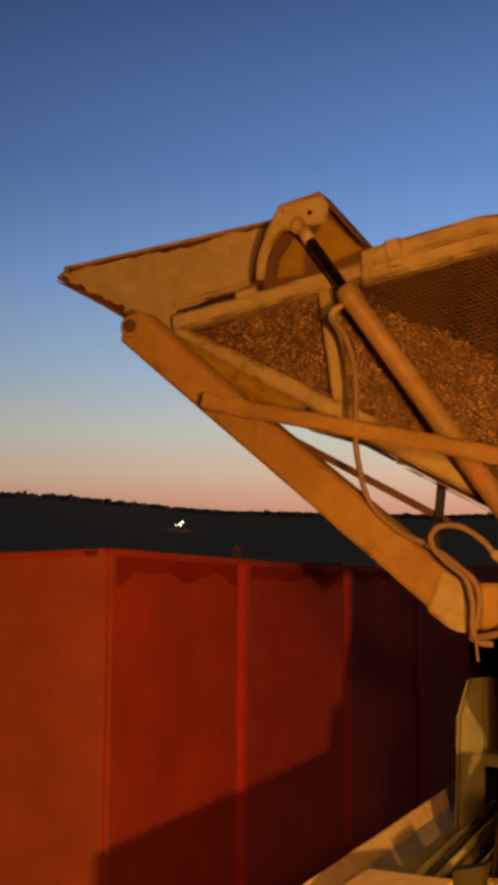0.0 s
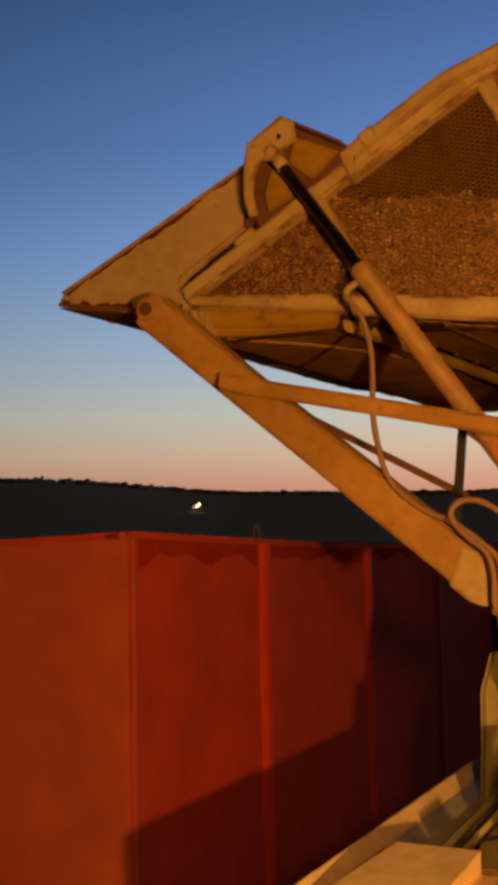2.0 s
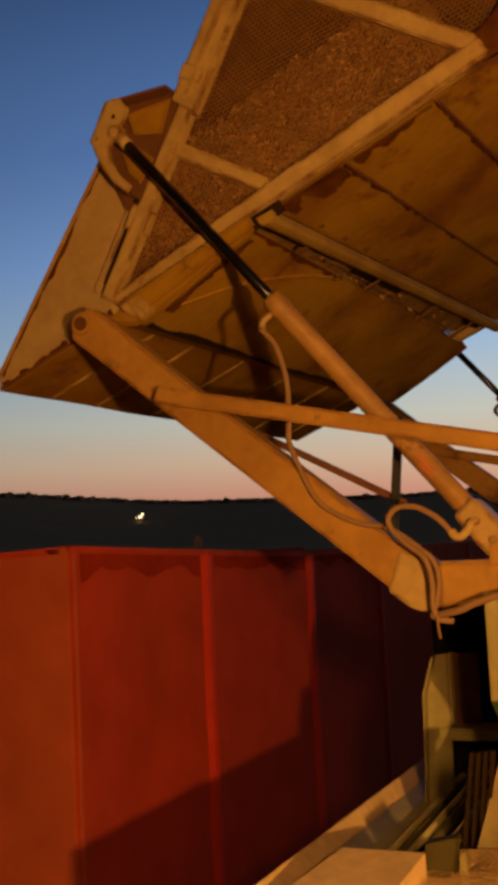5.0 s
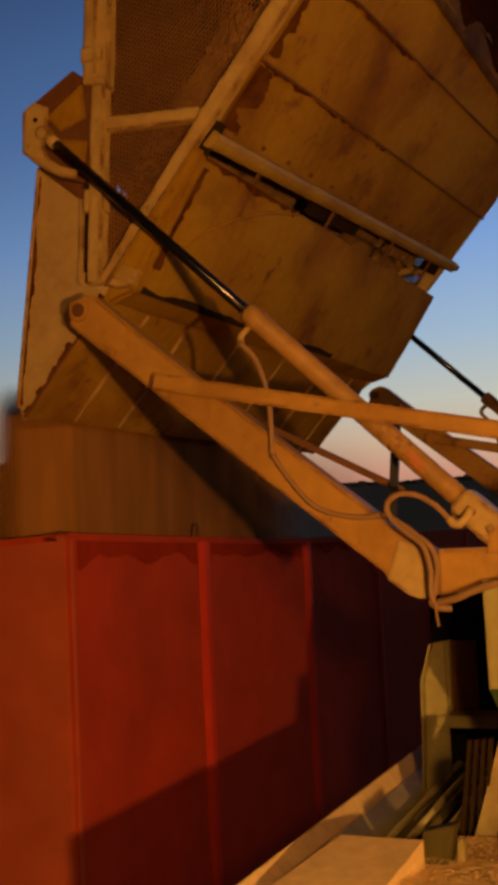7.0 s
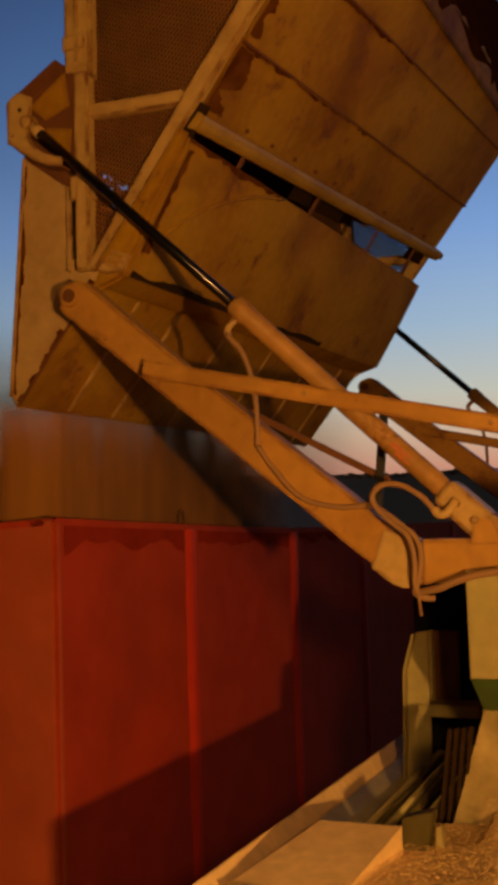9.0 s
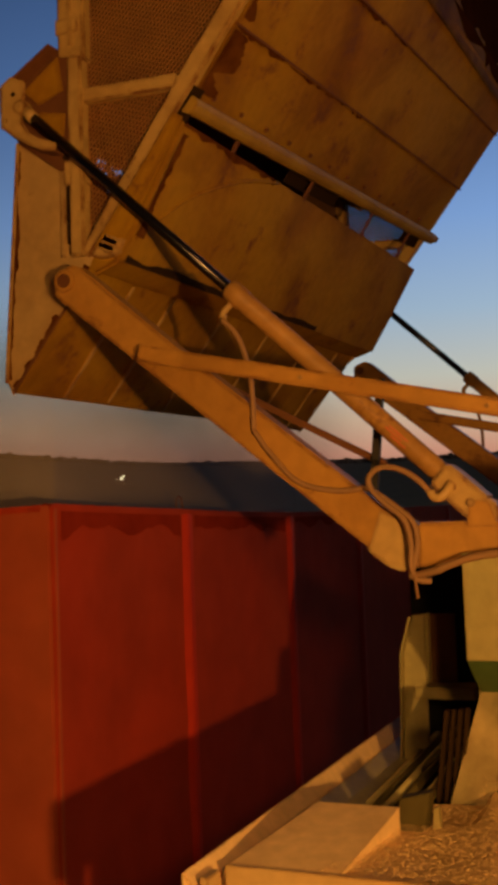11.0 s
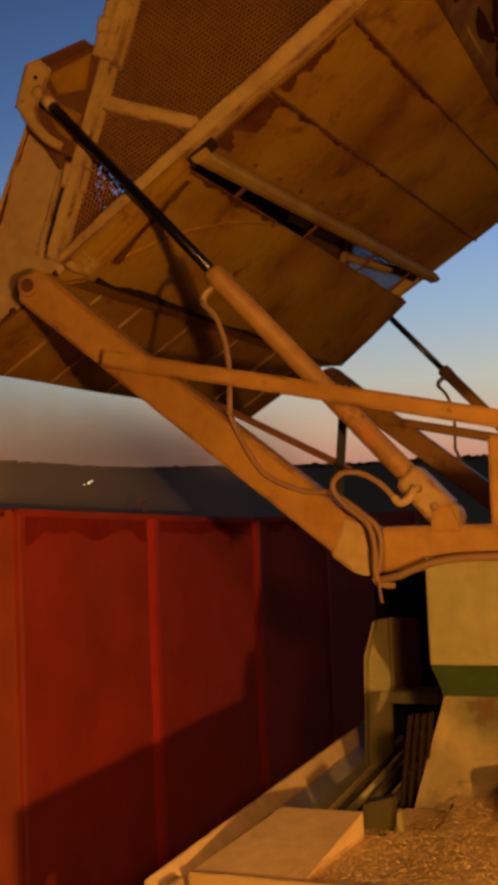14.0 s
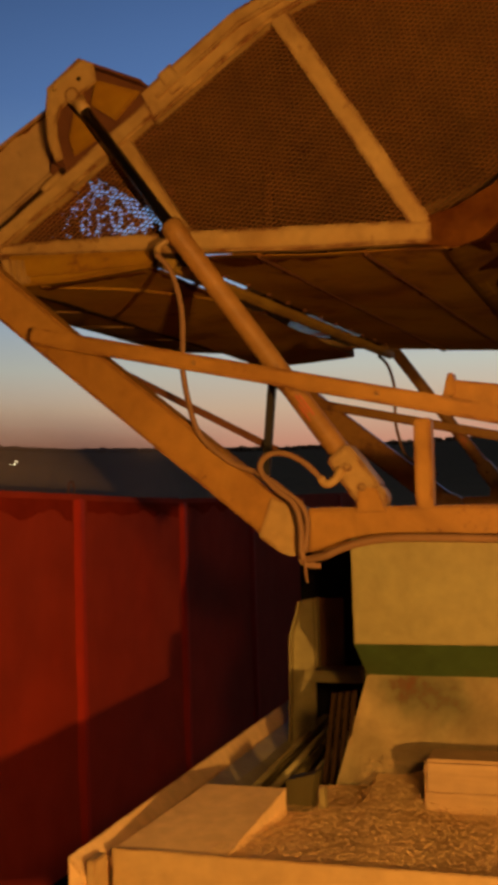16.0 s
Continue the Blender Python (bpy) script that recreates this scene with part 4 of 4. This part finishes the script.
# ---- hydraulic cylinders ----
BASE = (-1.000, 2.955)
ROD_EYE = (0.59, 0.703)


def make_cylinder():
    cy = new("hydraulic_cylinder")
    bm = bmesh.new()
    prof = [(0.0, 0.040), (0.05, 0.045), (1.40, 0.045), (1.405, 0.050), (1.478, 0.050), (1.49, 0.043), (1.49, 0.026)]
    rings = [[bm.verts.new((x, r * math.cos(2 * math.pi * k / 28), r * math.sin(2 * math.pi * k / 28))) for k in range(28)] for x, r in prof]
    for a, b in zip(rings, rings[1:]):
        for k in range(28):
            bm.faces.new((a[k], a[(k + 1) % 28], b[(k + 1) % 28], b[k]))
    bm.faces.new(rings[0])
    bm.faces.new(rings[-1])
    part("barrel", bm, BARREL, cy, "yellow painted cylinder barrel", True)
    part("base_eye", disc(0.0, 0.0, -0.048, 0.048, 0.062, 20, 0.008), FRAME, cy)
    part("base_block", prism([(0.02, -0.062), (0.20, -0.060), (0.24, -0.054), (0.24, 0.054), (0.20, 0.060), (0.02, 0.062)], -0.064, 0.064, 0.010), FRAME, cy, "bolted cream base block")
    for x in (0.06, 0.16):
        part("bolt", disc(x, 0.0, -0.078, -0.062, 0.020, 6, 0.003), FRAME, cy)
    part("port_elbow", pipe([(1.43, -0.02, 0.045), (1.43, -0.03, 0.085), (1.42, -0.035, 0.105), (1.40, -0.04, 0.115)], 0.016, 10), FRAME, cy, smooth=True)
    for k, (xa, xb) in enumerate(((0.42, 0.52), (0.44, 0.53), (0.41, 0.49))):
        part("print_bar", prism([(xa, -0.018 + 0.014 * k), (xb, -0.018 + 0.014 * k), (xb, -0.011 + 0.014 * k), (xa, -0.011 + 0.014 * k)], -0.0462, -0.0415, 0.0), STICKER, cy, "worn red print")
    rod = part("rod", pipe([(-1.56, 0, 0), (-0.02, 0, 0)], 0.025, 24, None, 1), STEEL, cy, "dark oily steel rod", True)
    part("rod_eye", disc(0.0, 0.0, -0.03, 0.03, 0.040, 18, 0.006), FRAME, rod)
    part("rod_collar", pipe([(-0.09, 0, 0), (-0.02, 0, 0)], 0.030, 16, None, 1), FRAME, rod, smooth=True)
    tagged(cy, "long yellow hydraulic cylinder with dark extended rod", "cylinder")
    return cy, rod


# ---- hoses ----
def make_hoses():
    y = 4.515
    up = part("upper_hose", pipe([(0, 0, 0), (0.10, 0, 0.05), (0.28, 0, 0.055), (0.51, 0, 0)], 0.0125, 10), HOSE, smooth=True)
    tagged(up, "dusty brown hydraulic hose hanging from the barrel", "hose")
    low = part("lower_hose", pipe([(0, 0, 0), (0.12, 0, -0.06), (0.28, 0, -0.11), (0.45, 0, -0.07), (0.56, 0, 0)], 0.0125, 10), HOSE, smooth=True)
    tagged(low, "dusty brown hydraulic hose sagging across the arm", "hose")
    loop = part("looped_hose", pipe([(-1.47, y, 3.075), (-1.40, y - 0.01, 3.035), (-1.335, y - 0.01, 2.985), (-1.275, y - 0.01, 2.93), (-1.257, y - 0.01, 2.85), (-1.275, y - 0.01, 2.76), (-1.29, y, 2.71), (-1.24, y + 0.02, 2.70)], 0.0125, 10), HOSE, smooth=True)
    tagged(loop, "dusty brown hose bent round the frame elbow", "hose")
    loop = part("looped_hose", pipe([(-1.193, y, 3.035), (-1.25, y - 0.02, 3.10), (-1.33, y - 0.02, 3.145), (-1.405, y - 0.02, 3.148), (-1.447, y - 0.02, 3.11), (-1.435, y - 0.02, 3.06), (-1.375, y - 0.03, 3.00), (-1.305, y - 0.03, 2.94), (-1.280, y - 0.03, 2.85), (-1.285, y - 0.02, 2.76), (-1.27, y, 2.70), (-1.22, y + 0.03, 2.69)], 0.0125, 10), HOSE, smooth=True)
    part("elbow_fitting", pipe([(-1.20, y, 3.045), (-1.185, y, 3.025), (-1.16, y, 3.022), (-1.135, y + 0.01, 3.045), (-1.12, y + 0.03, 3.08)], 0.019, 10), FRAME, loop, "tan steel elbow fitting", True)
    tagged(loop, "dusty brown hose looping from the cylinder foot", "hose")
    side = part("feed_hose", pipe([(-1.27, y, 2.715), (-1.18, y - 0.03, 2.735), (-1.124, y - 0.03, 2.758), (-1.031, y - 0.035, 2.785), (-0.895, y - 0.035, 2.80), (-0.675, y - 0.035, 2.797), (-0.2, y - 0.035, 2.785), (0.5, y, 2.79)], 0.016, 10), HOSE, smooth=True)
    tagged(side, "tan hose lying along the base beam", "hose")
    strap = part("hanging_strap", pipe([(-1.27, y - 0.02, 2.715), (-1.268, y - 0.02, 2.67), (-1.262, y - 0.02, 2.625)], 0.006, 6), HOSE, smooth=True)
    tagged(strap, "short frayed strap end hanging below the elbow", "strap")
    return up, low


# ---- peanuts ----
def peanut_shape(bm, centre, rng, size=1.0):
    """A two-lobed shell."""
    m = Euler((rng.uniform(0, 6.28), rng.uniform(0, 6.28), rng.uniform(0, 6.28))).to_matrix()
    l, r = 0.017 * size * rng.uniform(0.8, 1.25), 0.0078 * size * rng.uniform(0.85, 1.2)
    rings = []
    for u, k in ((-0.72, 0.72), (-0.38, 1.0), (0.05, 0.78), (0.42, 0.98), (0.76, 0.62)):
        rings.append([bm.verts.new(Vector(centre) + m @ Vector((u * l, k * r * math.cos(a * 1.2566), k * r * math.sin(a * 1.2566)))) for a in range(5)])
    e0, e1 = bm.verts.new(Vector(centre) + m @ Vector((-l, 0, 0))), bm.verts.new(Vector(centre) + m @ Vector((l, 0, 0)))
    for a, b in zip(rings, rings[1:]):
        for k in range(5):
            bm.faces.new((a[k], a[(k + 1) % 5], b[(k + 1) % 5], b[k]))
    for k in range(5):
        bm.faces.new((e0, rings[0][(k + 1) % 5], rings[0][k]))
        bm.faces.new((e1, rings[-1][k], rings[-1][(k + 1) % 5]))


COLS, LAYERS = 3, 4
SLAB_X, SLAB_Z, SLAB_Y = 0.58, 0.118, 3.55


def make_clumps():
    """The load, in slabs that slide out of the spout one after another."""
    made = []
    for c in range(COLS):
        for l in range(LAYERS):
            rng = random.Random(100 + c * 10 + l)
            bm = bmesh.new()
            nx, nz, ny = 9, 3, 30
            def bump(x, y, z):
                return 0.016 * noise.noise((x * 22 + c, y * 22 + l, z * 22))
            def put(i, j, k):
                x, y, z = SLAB_X * (i / nx - 0.5), SLAB_Y * j / ny, SLAB_Z * (k / nz - 0.5)
                return bm.verts.new((x + bump(x, y, z), y + (bump(x, y + 9, z) if j else 0.0), z + bump(x + 5, y, z)))
            grid = {(i, j, k): put(i, j, k) for i in range(nx + 1) for j in range(ny + 1) for k in range(nz + 1) if i in (0, nx) or j in (0, ny) or k in (0, nz)}
            for i in range(nx):
                for j in range(ny):
                    for k in (0, nz):
                        bm.faces.new([grid[q] for q in ((i, j, k), (i + 1, j, k), (i + 1, j + 1, k), (i, j + 1, k))])
            for k in range(nz):
                for j in range(ny):
                    for i in (0, nx):
                        bm.faces.new([grid[q] for q in ((i, j, k), (i, j + 1, k), (i, j + 1, k + 1), (i, j, k + 1))])
                for i in range(nx):
                    for j in (0, ny):
                        bm.faces.new([grid[q] for q in ((i, j, k), (i + 1, j, k), (i + 1, j, k + 1), (i, j, k + 1))])
            bmesh.ops.recalc_face_normals(bm, faces=bm.faces)
            for _ in range(420):
                peanut_shape(bm, (rng.uniform(-0.5, 0.5) * SLAB_X, rng.uniform(-0.022, 0.004), rng.uniform(-0.5, 0.5) * SLAB_Z), rng)
            for _ in range(420):
                x, y = rng.uniform(-0.52, 0.52) * SLAB_X, SLAB_Y * rng.random() ** 1.6
                peanut_shape(bm, (x, y, (0.5 if rng.random() > 0.5 else -0.5) * SLAB_Z + rng.uniform(-0.01, 0.02)), rng, 1.25)
            ob = part("peanut_clump", bm, PEANUT)
            tagged(ob, "tight clump of unshelled peanuts sliding in the basket", "peanuts", "load of peanuts", "stuff")
            made.append((c, l, ob))
    return made


def dust_material(name, colour, most, low, streak, top, sides):
    """Dust that thins towards its top and its two ends; top and sides are ranges in metres round the curtain's own centre."""
    m = bpy.data.materials.new(name)
    m.use_nodes = True
    nt = m.node_tree
    b = nt.nodes["Principled BSDF"]
    b.inputs["Base Color"].default_value, b.inputs["Roughness"].default_value = (*colour, 1), 1.0
    b.inputs["Specular IOR Level"].default_value = 0.0
    co, sep, mp = nt.nodes.new("ShaderNodeTexCoord"), nt.nodes.new("ShaderNodeSeparateXYZ"), nt.nodes.new("ShaderNodeMapping")
    ns = nt.nodes.new("ShaderNodeTexNoise")
    mp.inputs["Scale"].default_value = streak
    ns.inputs["Scale"].default_value, ns.inputs["Detail"].default_value = 1.0, 3
    nt.links.new(co.outputs["Object"], sep.inputs[0])
    nt.links.new(co.outputs["Object"], mp.inputs["Vector"])
    nt.links.new(mp.outputs[0], ns.inputs["Vector"])
    fades = []
    for source, lo, hi, to_lo, to_hi in ((ns.outputs["Fac"], 0.32, 0.66, low, most), (sep.outputs["Z"], top[0], top[1], 1.0, 0.0),
                                         (sep.outputs["Y"], sides[2], sides[3], 1.0, 0.0), (sep.outputs["X"], sides[0], sides[1], 0.0, 1.0)):
        r = nt.nodes.new("ShaderNodeMapRange")
        r.interpolation_type = "SMOOTHSTEP"
        for key, v in (("From Min", lo), ("From Max", hi), ("To Min", to_lo), ("To Max", to_hi)):
            r.inputs[key].default_value = v
        nt.links.new(source, r.inputs[0])
        fades.append(r.outputs[0])
    last = fades[0]
    for f in fades[1:]:
        mu = nt.nodes.new("ShaderNodeMath")
        mu.operation = "MULTIPLY"
        nt.links.new(last, mu.inputs[0])
        nt.links.new(f, mu.inputs[1])
        last = mu.outputs[0]
    nt.links.new(last, b.inputs["Alpha"])
    return m


HAZES, FALLS = 3, 3


def make_dust():
    """Fine dust that hangs over the trailer, and the dense brown fall under the spout: soft crumpled curtains, bent round the trailer's corner."""
    thin = dust_material("dust_veil", (0.40, 0.32, 0.28), 0.42, 0.25, (0.5, 0.35, 0.7), (0.30, 1.05), (-2.6, -1.4, 4.0, 6.2))
    dense = dust_material("falling_dust", (0.27, 0.115, 0.030), 0.97, 0.72, (4.0, 4.0, 0.7), (0.36, 0.58), (-0.46, -0.26, 2.1, 3.45))
    made = []
    for n in range(HAZES + FALLS):
        far = 6.4 if n < HAZES else 3.6
        line = [((-2.8, 0.10), (-0.58, 0.06))[n >= HAZES], ((-1.6, 0.06), (-0.45, 0.05))[n >= HAZES], ((-0.6, 0.05), (-0.3, 0.05))[n >= HAZES], (-0.18, 0.07), (-0.03, 0.14), (0.0, 0.4), (0.0, far * 0.5), (0.0, far)]
        bm = bmesh.new()
        cols = []
        for (xa, ya), (xb, yb) in zip(line, line[1:]):
            for i in range(6):
                x, y = xa + (xb - xa) * i / 6, ya + (yb - ya) * i / 6
                cols.append([bm.verts.new((x + 0.03 * noise.noise((x * 2, y * 1.5, n * 3.1)), y + 0.03 * noise.noise((x * 1.5, j * 0.3, n * 2.3 + 9)), -0.55 + (1.65 if n < HAZES else 1.14) * j / 12)) for j in range(13)])
        for p, q in zip(cols, cols[1:]):
            for j in range(12):
                bm.faces.new((p[j], q[j], q[j + 1], p[j + 1]))
        ob = part("dust_cloud", bm, thin if n < HAZES else dense, smooth=True)
        tagged(ob, "thin drifting cloud of pale brown peanut dust" if n < HAZES else "dense brown dust falling from the basket spout", "dust", "dust over the trailer", "stuff")
        made.append((n, ob))
    return made


# ---- motion ----
ANGLES = [(0, -24.8), (0.5, -19.8), (1, -14.6), (1.5, -9.7), (2, -4.6), (2.5, 0.2), (3, 5.4), (3.5, 10.8), (4, 16.2), (4.5, 21.9), (5, 27.9),
          (5.5, 34.0), (6, 40.2), (6.5, 46.6), (7, 52.4), (7.5, 55.3), (8, 55.8), (8.5, 55.8), (9, 55.8), (11.5, 55.8), (12.5, 55.7), (13, 54.0),
          (13.5, 43.2), (14, 36.4), (14.5, 26.4), (15, 17.2), (15.5, 8.3), (16, 0.0)]


def basket_angle(t):
    return float(np.interp(t, [a for a, _ in ANGLES], [b for _, b in ANGLES]))


def on_basket(x, z, angle):
    a = radians(angle)
    return PIVOT[0] + x * math.cos(a) - z * math.sin(a), PIVOT[2] + x * math.sin(a) + z * math.cos(a)


def motions():
    walk(basket, [(t, pose(*PIVOT, 0, -a, 0)) for t, a in ANGLES])
    for (cyl, rod), y in ((cylinder_front, 4.606), (cylinder_rear, 9.10)):
        turns, slides = [], []
        for t, a in ANGLES:
            ex, ez = on_basket(*ROD_EYE, a)
            lift = 0.03 if y > 6 else 0.0
            turns.append((t, pose(BASE[0], y, BASE[1] + lift, 0, -math.degrees(math.atan2(ez - BASE[1], ex - BASE[0])), 0)))
            slides.append((t, pose(math.hypot(ex - BASE[0], ez - BASE[1]), 0, 0)))
        walk(cyl, turns)
        walk(rod, slides)
    # hoses: two bent lengths between each barrel's port and a clamp on the frame
    for hose_pair, y, lift in (((hose_up, hose_low), 4.54, 0.0), (hose_rear, 9.03, 0.03)):
        clamp = Vector((-1.47, 3.075 + lift))
        upper, lower = [], []
        for t, a in ANGLES:
            ex, ez = on_basket(*ROD_EYE, a)
            g = math.atan2(ez - BASE[1], ex - BASE[0])
            port = Vector((BASE[0] + 1.40 * math.cos(g) - 0.115 * math.sin(g), BASE[1] + lift + 1.40 * math.sin(g) + 0.115 * math.cos(g)))
            d = clamp - port
            la, lb = 0.51, 0.56
            dist = min(d.length, la + lb - 0.002)
            b = math.acos((la * la + dist * dist - lb * lb) / (2 * la * dist))
            h = math.atan2(d.y, d.x) - b
            knee = port + la * Vector((math.cos(h), math.sin(h)))
            k = clamp - knee
            upper.append((t, pose(port.x, y, port.y, 0, -math.degrees(h), 0)))
            lower.append((t, pose(knee.x, y, knee.y, 0, -math.degrees(math.atan2(k.y, k.x)), 0)))
        walk(hose_pair[0], upper)
        walk(hose_pair[1], lower)
    # peanuts ride in the basket, then slide down the floor and drop into the trailer
    for n, (c, l, ob) in enumerate(sorted(clumps, key=lambda q: (q[0], -q[1]))):
        x0, z0 = 0.62 + c * 0.575, 0.105 + l * SLAB_Z - 0.03 * c
        begin = 5.88 + n * 0.213 + max(0, n - 8) * 0.03 - (0.75, 1.1, 1.45)[c]
        rows = [(t, pose(*[on_basket(x0, z0, g)[0], 4.755, on_basket(x0, z0, g)[1]], 0, -g, 0)) for t, g in ANGLES if t < begin - 0.1]
        x, z = on_basket(x0, z0, basket_angle(begin))
        rows.append((begin, pose(x, 4.755, z, 0, -basket_angle(begin), 0)))
        t, bx, dt = begin, x0, 0.12
        speed = 0.5
        while bx > -0.66:  # down the floor
            t, speed = t + dt, min(speed + 0.35, 1.75)
            bx -= speed * dt
            near = min(1.0, max(0.0, (1.2 - bx) / 1.2))
            x, z = on_basket(bx, z0 + (0.28 - z0) * near, basket_angle(t))
            rows.append((t, pose(x, 4.755 + 0.46 * near, z, 0, -basket_angle(t), 0)))
        turn, y = basket_angle(t), 4.755 + 0.46
        vx, vz = -speed * math.cos(radians(turn)), -speed * math.sin(radians(turn))
        while z > 2.3:  # over the lip
            t += dt
            vz, vx = vz - 1.6 * dt, vx * 0.95
            x, z, turn, y = x + vx * dt, z + vz * dt, min(88, turn + 7), 5.215
            rows.append((t, pose(x, y, z, 0, -turn, 0)))
        rest = (RX - 0.5 - 0.28 * (n % 6), 5.5, 1.3 + 0.3 * (n // 6))
        rows.append((t + 0.4, pose(*rest, 0, -88, 0)))
        rows.append((16, pose(*rest, 0, -88, 0)))
        walk(ob, rows)
    # dust wells up out of the trailer while the load falls, hangs there and thins away
    for n, ob in dust:
        if n < HAZES:
            x, y, z = RX - 0.25 - 0.6 * n, 5.3 + 0.5 * n, 3.22 + 0.05 * (n % 3)
            rows = [(0, pose(x, y, 1.6)), (5.8, pose(x, y, 1.6)), (7.2 + 0.15 * n, pose(x, y, z - 0.1)), (9.0, pose(x, y + 0.05, z + 0.10)),
                    (11.5, pose(x - 0.05, y + 0.1, z + 0.12)), (13.2, pose(x - 0.1, y + 0.1, z - 0.02)), (16, pose(x - 0.2, y, z - 0.42 - 0.06 * n))]
        else:
            k = n - HAZES
            x, y, z = RX - 0.035 - 0.045 * k, 5.06 + 0.02 * k, 3.28
            rows = [(0, pose(x, y, 1.6)), (5.9 + 0.05 * k, pose(x, y, 1.6)), (6.7 + 0.08 * k, pose(x, y, z + 0.05)), (7.6, pose(x, y, z)), (8.45, pose(x, y, z - 0.02)),
                    (9.0, pose(x - 0.02, y + 0.02, z - 0.04 - 0.17 * k)), (9.5, pose(x - 0.06, y + 0.05, z - 0.32 - 0.2 * k)), (10.4, pose(x - 0.1, y + 0.05, 1.7)), (16, pose(x - 0.1, y + 0.05, 1.7))]
        walk(ob, rows)


make_ground()
make_woods()
make_farm_light()
make_trailer()
make_cart()
make_deck_block()
make_litter()
basket = make_basket()
cylinder_front = make_cylinder()
rear = copy_thing(cylinder_front[0], pose(BASE[0], 9.10, BASE[1]))
cylinder_rear = (rear, next(o for o in rear.children if o.name.startswith("rod") and not o.name.startswith("rod_")))
hose_up, hose_low = make_hoses()
hose_rear = [copy_thing(h, pose(0, 0, 0)) for h in (hose_up, hose_low)]
clumps = make_clumps()
dust = make_dust()
motions()
